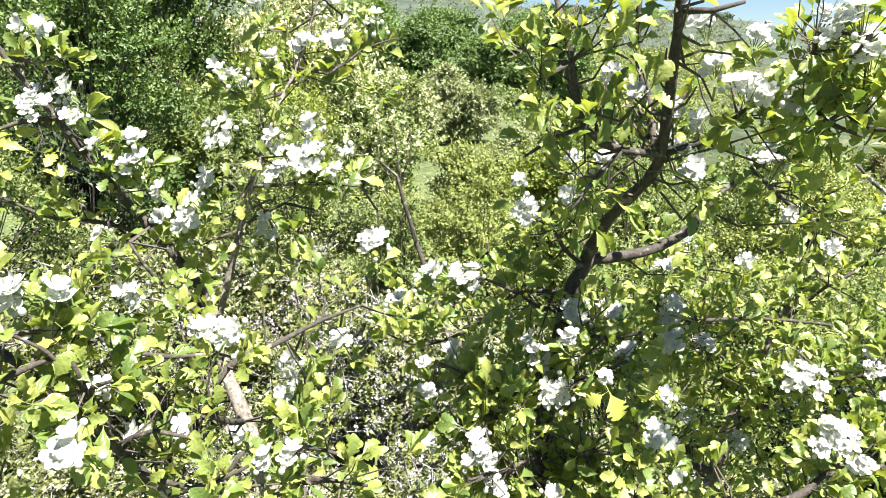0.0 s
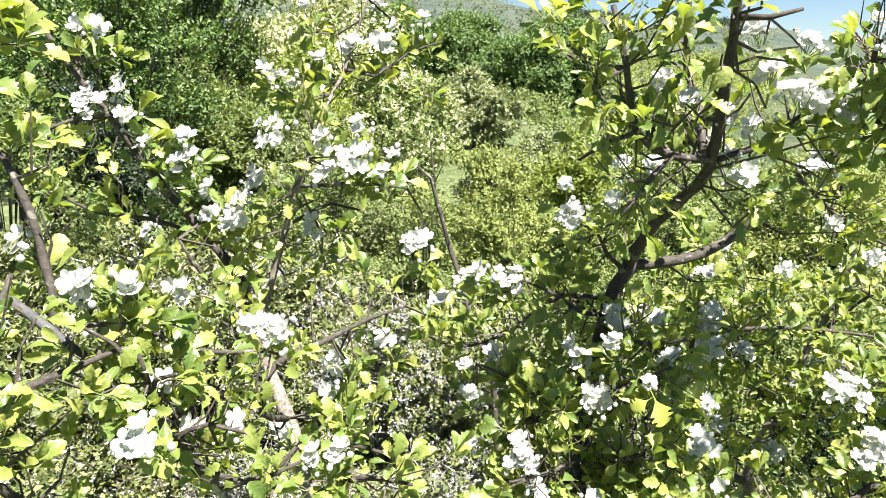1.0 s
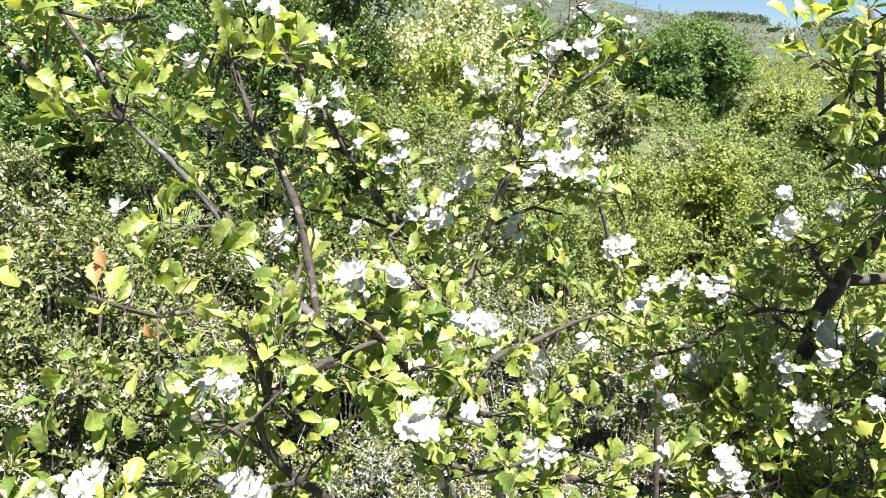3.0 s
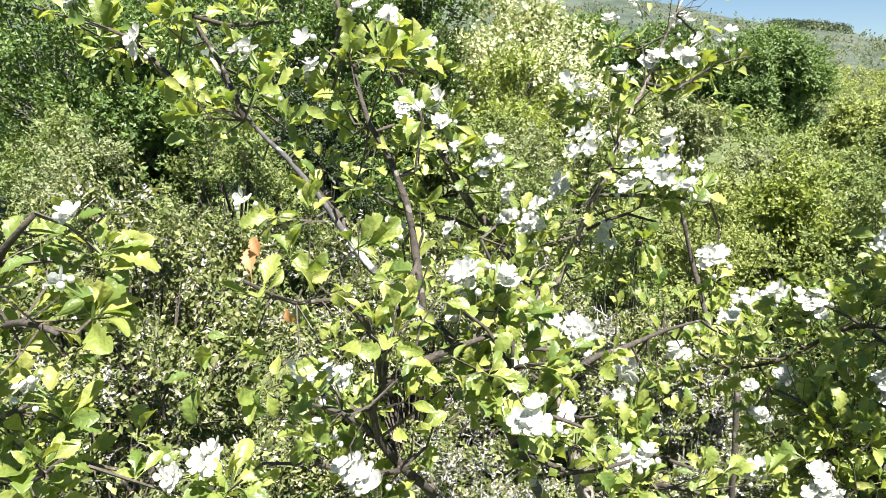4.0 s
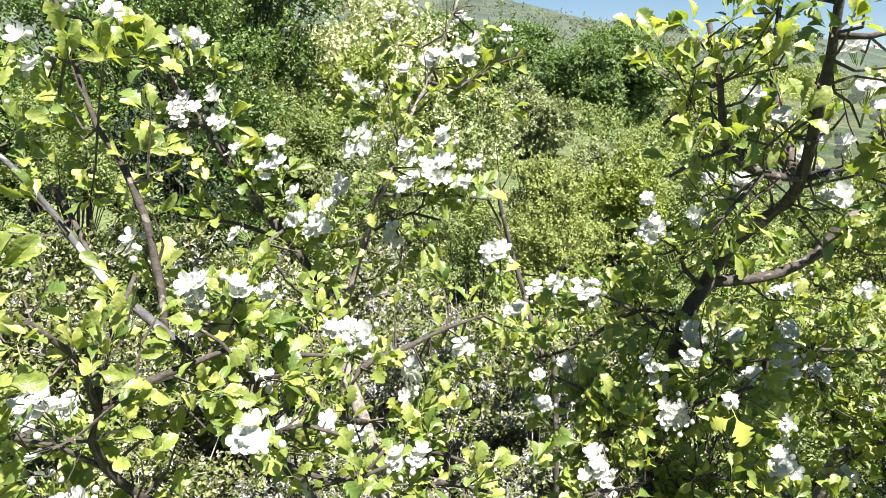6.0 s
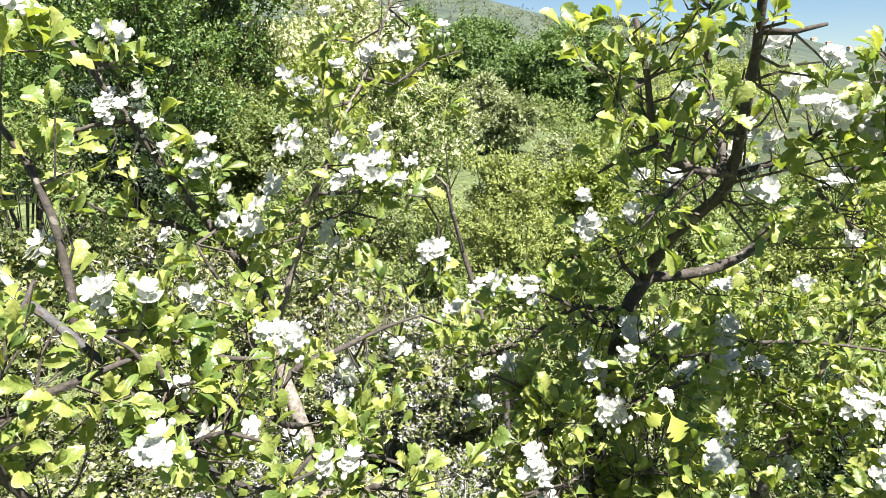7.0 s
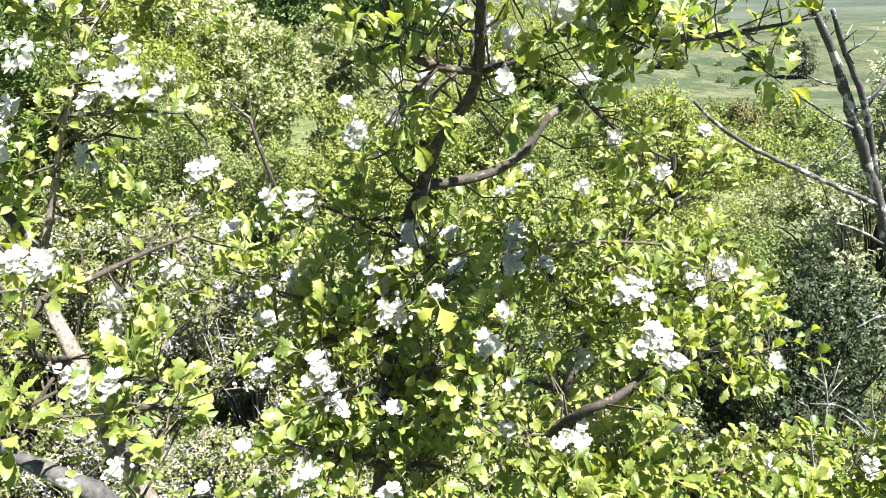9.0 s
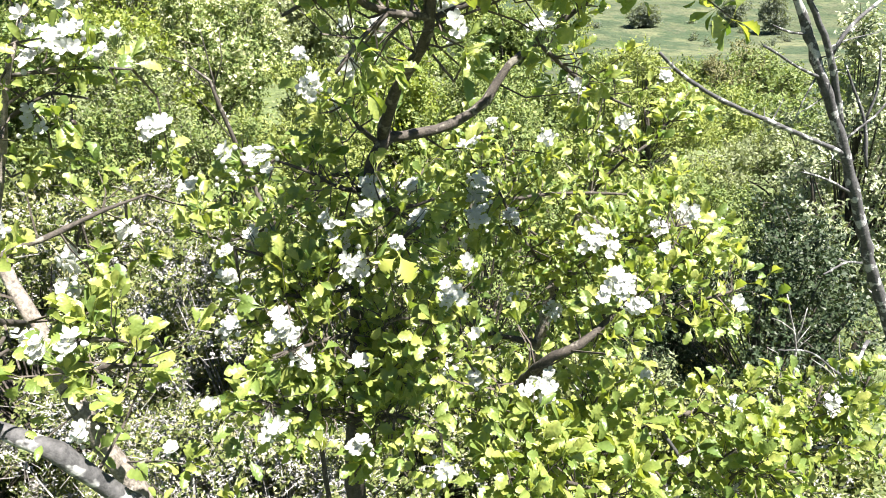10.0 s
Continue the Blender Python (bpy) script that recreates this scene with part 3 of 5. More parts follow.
def far_wood(name, label, count, reach, spread_az, leaf_k, mat, seed, size_k=0.035, tufts=260, rise=0.35, gaps=True):
    """Shrubs and trees far off, too many to count: clumps of leaf tufts over the slopes."""
    rng = np.random.default_rng(seed)
    places, turns, sizes = [], [], []
    for _ in range(count):
        r = reach[0] * (reach[1] / reach[0]) ** rng.random()
        az = rng.uniform(*spread_az)
        x, y = r * math.sin(radians(az)), r * math.cos(radians(az))
        if gaps and noise.noise((x / (r * 0.12), y / (r * 0.12), seed)) < -0.1:
            continue
        s = r * size_k * rng.uniform(0.4, 1.2)
        mid = np.array([x, y, ground_height(r, az) + s * rise])
        c = clump_centres(rng, 14, mid, (s * 0.6, s * 0.6, s * 0.5), 0.3, 0.4)
        p, t, z = crown_leaves(rng, c, tufts, s * 0.13, r * leaf_k, mid)
        places.append(p), turns.append(t), sizes.append(z)
    ob = new(name, mesh_np(name, *scattered(FLECK_SHAPE, np.concatenate(turns), np.concatenate(places), np.concatenate(sizes)), mat))
    tagged(ob, label, "woods", kind="stuff")


far_wood("scrub_woods", "green scrub woodland covering the ground behind the shrubs", 150, (7, 55), (-28, 42), 0.0048, LEAF_MID, 71, 0.055, 700, 0.15)
# slope shrubs and hill woods carry their haze in the leaf colour
far_wood("slope_shrubs", "round shrubs paled by painted haze, scattered over the far meadow slope", 260, (115, 420), (-4, 48), 0.0019, LEAF_HAZED, 72, 0.008, 380)
far_wood("slope_woods", "olive woodland just in leaf at the foot of the far hill", 800, (135, 460), (4, 22), 0.0032, LEAF_YELLOW, 77, 0.011, 70, 0.05, False)
far_wood("hill_woods", "woodland greyed by painted haze over the upper slope of the far hill", 520, (430, 1350), (-10, 22), 0.0030, LEAF_HAZED, 78, 0.0085, 60, 0.05, False)
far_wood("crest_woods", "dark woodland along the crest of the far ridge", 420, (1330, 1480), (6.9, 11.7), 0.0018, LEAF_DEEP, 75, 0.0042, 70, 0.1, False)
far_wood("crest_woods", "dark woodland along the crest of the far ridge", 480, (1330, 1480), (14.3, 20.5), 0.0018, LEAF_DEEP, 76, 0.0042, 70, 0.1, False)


# ---- hawthorns ----
def hawthorn_leaf(lobe, curl, broad, fold, wide):
    """A wedge-based leaf with three blunt lobes on either side, folded at the midrib and curled; one unit long."""
    across = (-1.0, -0.5, 0.0, 0.5, 1.0) if wide else (-1.0, 0.0, 1.0)
    v, f, n = [], [], len(across)
    outline = np.linspace(0.0, 1.04, 24) if wide else (0.0, 0.15, 0.30, 0.43, 0.53, 0.61, 0.70, 0.80, 0.89, 0.98, 1.04)
    for y in outline:
        t = min(1.0, max(0.0, (y - 0.04) / 0.60))
        x = 0.02 + 0.37 * (t * t * (3 - 2 * t)) ** 1.15
        x *= math.sqrt(max(0.004, 1 - (max(0.0, y - 0.62) / 0.425) ** 2))
        notch = math.exp(-((y - 0.61) / 0.035) ** 2) + math.exp(-((y - 0.80) / 0.035) ** 2)
        x *= broad * (1 - min(0.62, lobe) * notch)
        for w in across:
            v.append((x * w, y + 0.03 * abs(w) * (1 - notch) * (0.3 < y < 0.9), -curl * y * y + fold * x * (1.2 * abs(w) - 0.5 * abs(w) ** 3) + 0.5 * x * w * (y - 0.5) + 0.03 * (notch - 0.5) * abs(w)))
    for i in range(len(outline) - 1):
        for k in range(n - 1):
            a, b = n * i + k, n * (i + 1) + k
            f += [(a, a + 1, b + 1), (a, b + 1, b)]
    v = np.array(v, float)
    # the leaf's own short stalk
    k = len(v)
    v = np.vstack([v, [(0.014, -0.34, -0.04), (-0.014, -0.34, -0.04), (0.014, 0.02, 0), (-0.014, 0.02, 0)]])
    f += [(k, k + 2, k + 3), (k, k + 3, k + 1)]
    return v, np.array(f)


LEAF_TYPES = ((0.28, 0.20, 0.78, 0.8), (0.40, 0.35, 0.86, 0.9), (0.12, -0.1, 0.62, 0.8), (0.46, 0.45, 0.92, 0.7), (0.05, 0.35, 0.54, 1.0), (0.36, 0.25, 0.88, 0.6))
LEAF_FORMS = [hawthorn_leaf(*q, False) for q in LEAF_TYPES]
LEAF_FINE = [hawthorn_leaf(*q, True) for q in LEAF_TYPES]
LEAF_MESHES = [mesh_np("leaf", v, f, LEAF, True) for v, f in LEAF_FINE]


def flower_mesh(cup, seed):
    """Five round cupped petals, a greenish heart and a ring of stamens; one unit across."""
    rng = np.random.default_rng(seed)
    v, f, slot = [], [], []
    for i in range(5):
        a = i * 2 * math.pi / 5 + rng.normal(0, 0.06)
        c, s = math.cos(a), math.sin(a)
        tilt = cup + rng.normal(0, 0.07)
        k = len(v)
        for x, y, z in ((0.04, 0, 0), (0.20, -0.17, 0.05), (0.38, -0.20, 0.10), (0.50, -0.09, 0.12), (0.50, 0.09, 0.12), (0.38, 0.20, 0.10), (0.20, 0.17, 0.05), (0.30, 0, 0.0)):
            z = z * 0.6 + x * tilt + i * 0.006
            v.append((x * c - y * s, x * s + y * c, z))
        for q in range(7):
            f.append((k + 7, k + q, k + (q + 1) % 7))
            slot.append(0)
    k = len(v)
    v.append((0, 0, 0.05))
    for i in range(6):
        v.append((0.075 * math.cos(i * 1.047), 0.075 * math.sin(i * 1.047), 0.02))
    for i in range(6):
        f.append((k, k + 1 + i, k + 1 + (i + 1) % 6))
        slot.append(1)
    for i in range(12):
        a, r = i * 0.5236 + rng.normal(0, 0.15), rng.uniform(0.16, 0.3)
        k = len(v)
        tip = np.array([r * math.cos(a), r * math.sin(a), rng.uniform(0.16, 0.26)])
        v += [(0.05 * math.cos(a + 0.15), 0.05 * math.sin(a + 0.15), 0.02), (0.05 * math.cos(a - 0.15), 0.05 * math.sin(a - 0.15), 0.02), tuple(tip),
              tuple(tip + (0.018, 0, 0.012)), tuple(tip + (-0.012, 0.016, 0.012)), tuple(tip + (-0.008, -0.016, 0.02))]
        f += [(k, k + 1, k + 2), (k + 2, k + 3, k + 4), (k + 2, k + 4, k + 5), (k + 3, k + 5, k + 4)]
        slot += [0, 2, 2, 2]
    return mesh_np("flower", v, f, [PETAL, HEART, STAMEN], False, slot)


FLOWER_MESHES = [flower_mesh(0.15, 1), flower_mesh(0.35, 2), flower_mesh(0.02, 3), flower_mesh(0.6, 4)]


def bud_mesh():
    bm = bmesh.new()
    bmesh.ops.create_icosphere(bm, subdivisions=2, radius=0.5)
    for q in bm.verts:
        q.co.z *= 1.1
    me = bpy.data.meshes.new("bud")
    bm.to_mesh(me)
    bm.free()
    me.materials.append(PETAL)
    me.polygons.foreach_set("use_smooth", [True] * len(me.polygons))
    return me


BUD_MESH = bud_mesh()


def turn_to(normal, spin):
    return Vector(normal).to_track_quat("Z", "Y").to_matrix().to_4x4() @ Matrix.Rotation(spin, 4, "Z")


FLOWER, NEAREST = 0.0100, 290


def flower_cluster(rng, root, foot, centre, width):
    """A domed head of open flowers and round buds on thin green stalks."""
    n = int(np.clip(round((width / FLOWER) ** 2 * 1.15 + 0.8), 1, 18))
    up = np.array([-0.25, -0.55, 0.75]) + rng.normal(0, 0.22, 3)
    up /= np.linalg.norm(up)
    side = np.cross(up, [0.9, 0.3, 0.1])
    side /= np.linalg.norm(side)
    fwd = np.cross(up, side)
    head = Matrix.Translation(centre)
    base = centre - up * 0.015
    ends, flowers, buds = [], [], []
    spread = max(0.0, width - FLOWER * 0.9) / 2
    for i in range(n):
        a, r = i * 2.39996 + rng.random(), spread * math.sqrt((i + 0.4) / n)
        off = side * (r * math.cos(a)) + fwd * (r * math.sin(a)) + up * (0.0025 - 5.0 * r * r + rng.normal(0, 0.0025))
        nor = up + off * 32 + rng.normal(0, 0.22, 3)
        flowers.append((centre + off, nor, FLOWER * rng.uniform(0.88, 1.1)))
        ends.append(centre + off)
    for i in range(int(rng.integers(2, 7)) if n > 2 else int(rng.integers(1, 5))):
        a, r = rng.uniform(0, 6.28), width * rng.uniform(0.35, 0.62)
        p = centre + side * (r * math.cos(a)) + fwd * (r * math.sin(a)) + up * rng.uniform(-0.006, 0.004)
        buds.append((p, rng.uniform(0.0024, 0.0038)))
        ends.append(p)
    v, f = sticks(centre + (np.array(ends) - centre) * 0.35 - up * 0.009, np.array(ends) - up * 0.001, 0.00034, 0.0003)
    v2, f2 = sticks([foot], [base], 0.0010, 0.0008)
    stalks = joined([(v - centre, f), (v2 - centre, f2)])
    cluster = part("blossom_head", mesh_np("stalks", *stalks, STALK), root, head, "cluster of open white five-petalled flowers with buds")
    for p, nor, s in flowers:
        part("flower", FLOWER_MESHES[int(rng.integers(0, 4))], cluster, Matrix.Translation(p) @ turn_to(nor, rng.uniform(0, 6.28)) @ Matrix.Scale(s, 4))
    for p, s in buds:
        part("bud", BUD_MESH, cluster, Matrix.Translation(p) @ Matrix.Scale(s, 4))
    return len(flowers), len(buds)


def rosette(rng, at, out, count, size, store):
    """Leaves spreading from one spur."""
    out = out / (np.linalg.norm(out) + 1e-9)
    for _ in range(count):
        axis = out * 0.7 + rng.normal(0, 0.7, 3) + np.array([0, 0, 0.35])
        nor = np.array([0.15, -0.5, 0.75]) + rng.normal(0, 0.5, 3)
        s = size * rng.uniform(0.6, 1.2)
        axis /= np.linalg.norm(axis)
        store.append((at + axis * 0.3 * s, axis, nor, s, int(rng.integers(0, len(LEAF_FORMS)))))


def open_sides(rng, store, branches, focus, bare):
    """Flower heads stand clear of the leaves towards the light and the open side of the tree, thick wood partly so."""
    at = np.array([q[0] + q[1] * 0.45 * q[3] for q in store])
    size = np.array([q[3] for q in store])
    keep = np.ones(len(store), bool)
    light = np.array(SUN_FROM)
    spots = [(np.array(h[:3]), h[3] * 0.5 + 0.002, 1.0) for b in branches for h in b[3]]
    for kind, leafy, points, heads in branches:
        line = spline(points, 0.012)
        spots += [(q[:3], q[3], 0.55 if kind == "trunk" else bare) for q in line if q[3] > (0.0012 if kind == "grey" else 0.0024) and q[2] > 0.9]
    for c, wide, chance in spots:
        view = focus - c
        rel = at - c
        for way, far in ((view / np.linalg.norm(view), 0.16), (light, 0.32))[:1 + (chance == 1.0)]:
            along = rel @ way
            aside = np.linalg.norm(rel - along[:, None] * way, axis=1)
            hit = (along > 0.0) & (along < far) & (aside < wide * 0.85 + size * 0.2)
            keep &= ~(hit & (rng.random(len(store)) < chance))
    return [q for q, k in zip(store, keep) if k]


def hawthorn(branches, label, seed, leaf=0.021, density=1.0, focus=(0.0, 0.0, 1.5), trunk_bark=BARK, bare=0.1):
    """A hawthorn in flower: trunk and limbs along fitted lines, side twigs, leaf rosettes on spurs, flower heads."""
    rng = np.random.default_rng(seed)
    root = thing("hawthorn", branches[0][2][0][:3], label, "tree", "flowering hawthorns")
    store, twig_a, twig_b, twig_r = [], [], [], []
    for kind, leafy, points, heads in branches:
        line = spline(points, 0.012)
        name = "trunk" if kind == "trunk" else "branch"
        bark = trunk_bark if kind in ("trunk", "upright") else DEADWOOD if kind == "grey" else BARK
        part(name, mesh_np(name, *tube(line, 10, 0.13, rng), bark, True), root, label="grey limb with white lichen patches" if kind == "grey" else "")
        view = line[line[:, 2] > 0.85]
        if len(view) < 3:
            view = line[-3:]
        size = leaf * 0.80 * (0.92 if view[:, 1].mean() < 0.275 else 1.0)
        length = np.linalg.norm(np.diff(view[:, :3], axis=0), axis=1).sum()
        # side twigs with a rosette at the end and sometimes one on the way
        for _ in range(int(round(length * 95 * leafy * density))):
            i = int(rng.integers(1, len(view) - 1)) if kind == "trunk" else int((1 - rng.random() ** 1.4 * 0.97) * (len(view) - 1))
            a = view[i, :3]
            tan = view[min(i + 1, len(view) - 1), :3] - view[max(i - 1, 0), :3]
            tan /= np.linalg.norm(tan) + 1e-9
            d = rng.normal(0, 1, 3)
            d = d - tan * (d @ tan) * 0.6 + tan * 0.35 + np.array([0, 0, 0.35])
            d /= np.linalg.norm(d)
            thick = view[i, 3] > 0.0032
            if rng.random() < (0.5 + 0.7 * bare if thick else bare if view[i, 3] > 0.0019 else 0.0):
                continue
            ln = rng.uniform(0.022, 0.065) if thick else rng.uniform(0.006, 0.042)
            b = a + d * ln
            if math.dist(b, focus) < 0.17:
                continue
            twig_a.append(a), twig_b.append(b), twig_r.append(min(view[i, 3] * 0.5, 0.0011))
            rosette(rng, b, d, int(rng.integers(4, 9)), size, store)
            if ln > 0.03:
                rosette(rng, a * 0.5 + b * 0.5, d, 2, size * 0.8, store)
            if rng.random() < (0.05 - 0.08 * bare if b[2] > 1.28 else 0.015):
                flower_cluster(rng, root, b, b + d * 0.014 + np.array([0, 0, 0.006]), rng.uniform(0.008, 0.026))
        for x, y, z, width in heads:
            c = np.array([x, y, z])
            foot = view[np.argmin(np.linalg.norm(view[:, :3] - c, axis=1)), :3]
            base = c - np.array([-0.004, -0.010, 0.018])
            twig_a.append(foot), twig_b.append(base), twig_r.append(0.0011)
            flower_cluster(rng, root, base, c, width * 0.97)
            rosette(rng, base, c - foot + np.array([0, 0.02, 0]), int(rng.integers(11, 17)), size * 1.2, store)
            mid = foot * 0.5 + base * 0.5
            if math.dist(foot, base) > 0.03:
                rosette(rng, mid, rng.normal(0, 1, 3), 3, size, store)
    ta, tb, tr = np.array(twig_a), np.array(twig_b), np.array(twig_r)
    tm = ta * 0.5 + tb * 0.5 + rng.normal(0, 0.11, ta.shape) * np.linalg.norm(tb - ta, axis=1)[:, None] - np.array([0, 0, 0.002])
    part("spray", mesh_np("spray", *joined([sticks(ta, tm, tr, tr * 0.75), sticks(tm, tb, tr * 0.75, tr * 0.5)]), TWIG), root, kind="stuff")
    store = open_sides(rng, store, branches, np.array(focus), bare)
    # the leaves of the stretch next to the path are single parts, the others one crown
    store.sort(key=lambda q: math.dist(q[0], focus))
    for at, axis, nor, s, form in store[:NEAREST]:
        t = frames_for(np.array([axis]), np.array([nor]))[0]
        part("leaf", LEAF_MESHES[form], root, Matrix.Translation(at) @ Matrix(t.tolist()).to_4x4() @ Matrix.Scale(s, 4))
    rest = store[NEAREST:]
    pieces = []
    for form in range(len(LEAF_FORMS)):
        mine = [q for q in rest if q[4] == form]
        if mine:
            t = frames_for(np.array([q[1] for q in mine]), np.array([q[2] for q in mine]))
            pieces.append(scattered(LEAF_FORMS[form], t, np.array([q[0] for q in mine]), [q[3] for q in mine]))
    if pieces:
        part("foliage", mesh_np("foliage", *joined(pieces), LEAF, True), root, kind="stuff")
    return root


HAWTHORNS = {}


def limb(tree, kind, leafy, points, heads=()):
    """One limb of a hawthorn: its leafiness, its line as (x, y, z, radius), and the places and widths of its flower heads."""
    HAWTHORNS.setdefault(tree, []).append((kind, leafy, points, heads))


limb("left", "trunk", 0.9, [(0.020, 0.450, 0.000, 0.0200), (0.005, 0.452, 0.500, 0.0150), (-0.030, 0.455, 0.950, 0.0105), (-0.090, 0.460, 1.132, 0.0078), (-0.118, 0.460, 1.216, 0.0060), (-0.133, 0.474, 1.260, 0.0056), (-0.149, 0.490, 1.293, 0.0050), (-0.165, 0.510, 1.343, 0.0042), (-0.173, 0.515, 1.350, 0.0037)],
     [(-0.104, 0.420, 1.213, 0.019), (-0.058, 0.440, 1.179, 0.012)])
limb("left", "branch", 1.0, [(-0.165, 0.510, 1.343, 0.0039), (-0.199, 0.530, 1.380, 0.0034), (-0.228, 0.535, 1.413, 0.0031), (-0.238, 0.520, 1.439, 0.0028), (-0.256, 0.515, 1.471, 0.0024), (-0.272, 0.510, 1.497, 0.0020), (-0.290, 0.510, 1.526, 0.0015)],
     [(-0.241, 0.505, 1.489, 0.021), (-0.265, 0.505, 1.481, 0.030), (-0.234, 0.500, 1.470, 0.017), (-0.227, 0.500, 1.451, 0.017), (-0.202, 0.500, 1.440, 0.027), (-0.198, 0.500, 1.456, 0.016), (-0.249, 0.500, 1.528, 0.013), (-0.263, 0.500, 1.529, 0.011)])
limb("left", "upright", 1.5, [(-0.160, 0.508, 1.322, 0.0029), (-0.147, 0.515, 1.366, 0.0027), (-0.128, 0.500, 1.417, 0.0021), (-0.117, 0.500, 1.443, 0.0018), (-0.110, 0.520, 1.471, 0.0015), (-0.098, 0.540, 1.498, 0.0013), (-0.085, 0.550, 1.535, 0.0010), (-0.075, 0.550, 1.561, 0.0007)],
     [(-0.132, 0.467, 1.461, 0.031), (-0.146, 0.480, 1.431, 0.023), (-0.165, 0.500, 1.415, 0.018), (-0.169, 0.500, 1.400, 0.024), (-0.102, 0.480, 1.456, 0.013), (-0.094, 0.550, 1.515, 0.025), (-0.074, 0.560, 1.544, 0.021), (-0.128, 0.560, 1.546, 0.015), (-0.114, 0.540, 1.509, 0.017), (-0.139, 0.540, 1.494, 0.019), (-0.152, 0.540, 1.503, 0.011)])
limb("left", "branch", 1.2, [(-0.123, 0.430, 1.288, 0.0022), (-0.130, 0.400, 1.306, 0.0022), (-0.120, 0.400, 1.337, 0.0022), (-0.102, 0.420, 1.340, 0.0018), (-0.074, 0.450, 1.346, 0.0013), (-0.051, 0.470, 1.349, 0.0008)],
     [(-0.096, 0.430, 1.308, 0.012), (-0.062, 0.460, 1.328, 0.019), (-0.029, 0.500, 1.343, 0.018), (-0.093, 0.450, 1.319, 0.010), (-0.091, 0.440, 1.321, 0.023), (-0.099, 0.450, 1.296, 0.013)])
limb("left", "branch", 1.0, [(-0.130, 0.503, 1.399, 0.0014), (-0.103, 0.500, 1.412, 0.0012), (-0.082, 0.500, 1.407, 0.0008)],
     [(-0.117, 0.500, 1.393, 0.022)])
limb("left", "branch", 1.1, [(-0.124, 0.500, 1.424, 0.0015), (-0.079, 0.490, 1.427, 0.0012), (-0.050, 0.490, 1.424, 0.0007)],
     [(-0.083, 0.479, 1.445, 0.031), (-0.102, 0.479, 1.435, 0.024), (-0.078, 0.480, 1.465, 0.016), (-0.066, 0.480, 1.433, 0.022), (-0.061, 0.500, 1.445, 0.015), (-0.045, 0.500, 1.384, 0.025)])
limb("left", "branch", 1.0, [(-0.097, 0.540, 1.501, 0.0014), (-0.077, 0.550, 1.496, 0.0012), (-0.053, 0.560, 1.512, 0.0009), (-0.028, 0.560, 1.520, 0.0005)],
     [(-0.072, 0.555, 1.518, 0.021), (-0.042, 0.560, 1.529, 0.015), (-0.061, 0.560, 1.528, 0.012)])
limb("left", "branch", 0.9, [(-0.199, 0.530, 1.380, 0.0017), (-0.234, 0.520, 1.397, 0.0015), (-0.273, 0.520, 1.402, 0.0012), (-0.306, 0.520, 1.417, 0.0009)],
     [(-0.229, 0.500, 1.393, 0.015)])
limb("left", "branch", 0.8, [(-0.167, 0.510, 1.336, 0.0014), (-0.190, 0.490, 1.362, 0.0013), (-0.202, 0.480, 1.392, 0.0009)],
     [(-0.185, 0.500, 1.405, 0.018), (-0.184, 0.500, 1.420, 0.016)])
limb("left", "branch", 0.9, [(-0.152, 0.500, 1.329, 0.0011), (-0.162, 0.460, 1.353, 0.0011), (-0.192, 0.450, 1.366, 0.0007)],
     [(-0.190, 0.450, 1.366, 0.023)])
limb("left", "branch", 0.9, [(-0.131, 0.420, 1.337, 0.0014), (-0.156, 0.410, 1.340, 0.0014), (-0.183, 0.400, 1.348, 0.0011)],
     [(-0.123, 0.420, 1.349, 0.024), (-0.141, 0.420, 1.352, 0.014)])
limb("left", "branch", 1.0, [(-0.256, 0.515, 1.471, 0.0018), (-0.275, 0.500, 1.469, 0.0014), (-0.296, 0.490, 1.460, 0.0011)])
limb("left", "branch", 1.6, [(-0.113, 0.440, 1.261, 0.0018), (-0.081, 0.410, 1.281, 0.0014), (-0.053, 0.400, 1.279, 0.0009)],
     [(-0.133, 0.450, 1.267, 0.017)])
limb("left", "branch", 1.6, [(-0.101, 0.400, 1.254, 0.0018), (-0.070, 0.380, 1.277, 0.0014), (-0.040, 0.370, 1.279, 0.0009)],
     [(-0.080, 0.370, 1.296, 0.016)])
limb("left", "grey", 0.4, [(0.012, 0.452, 0.700, 0.0110), (-0.010, 0.410, 1.050, 0.0075), (-0.072, 0.370, 1.199, 0.0062), (-0.102, 0.358, 1.248, 0.0056), (-0.133, 0.365, 1.264, 0.0034), (-0.146, 0.335, 1.312, 0.0030), (-0.157, 0.315, 1.349, 0.0025), (-0.168, 0.300, 1.376, 0.0022), (-0.191, 0.305, 1.392, 0.0021), (-0.221, 0.318, 1.408, 0.0019), (-0.253, 0.330, 1.439, 0.0017), (-0.277, 0.338, 1.460, 0.0015), (-0.301, 0.345, 1.477, 0.0012), (-0.328, 0.350, 1.513, 0.0010)],
     [(-0.296, 0.360, 1.490, 0.010)])
limb("left", "branch", 1.5, [(-0.189, 0.307, 1.387, 0.0022), (-0.196, 0.320, 1.404, 0.0021), (-0.204, 0.325, 1.440, 0.0019), (-0.216, 0.330, 1.464, 0.0017), (-0.226, 0.331, 1.479, 0.0015), (-0.236, 0.335, 1.507, 0.0013), (-0.247, 0.340, 1.543, 0.0010)],
     [(-0.214, 0.330, 1.423, 0.018), (-0.218, 0.340, 1.530, 0.012), (-0.260, 0.340, 1.506, 0.012), (-0.264, 0.340, 1.520, 0.012), (-0.231, 0.335, 1.537, 0.012)])
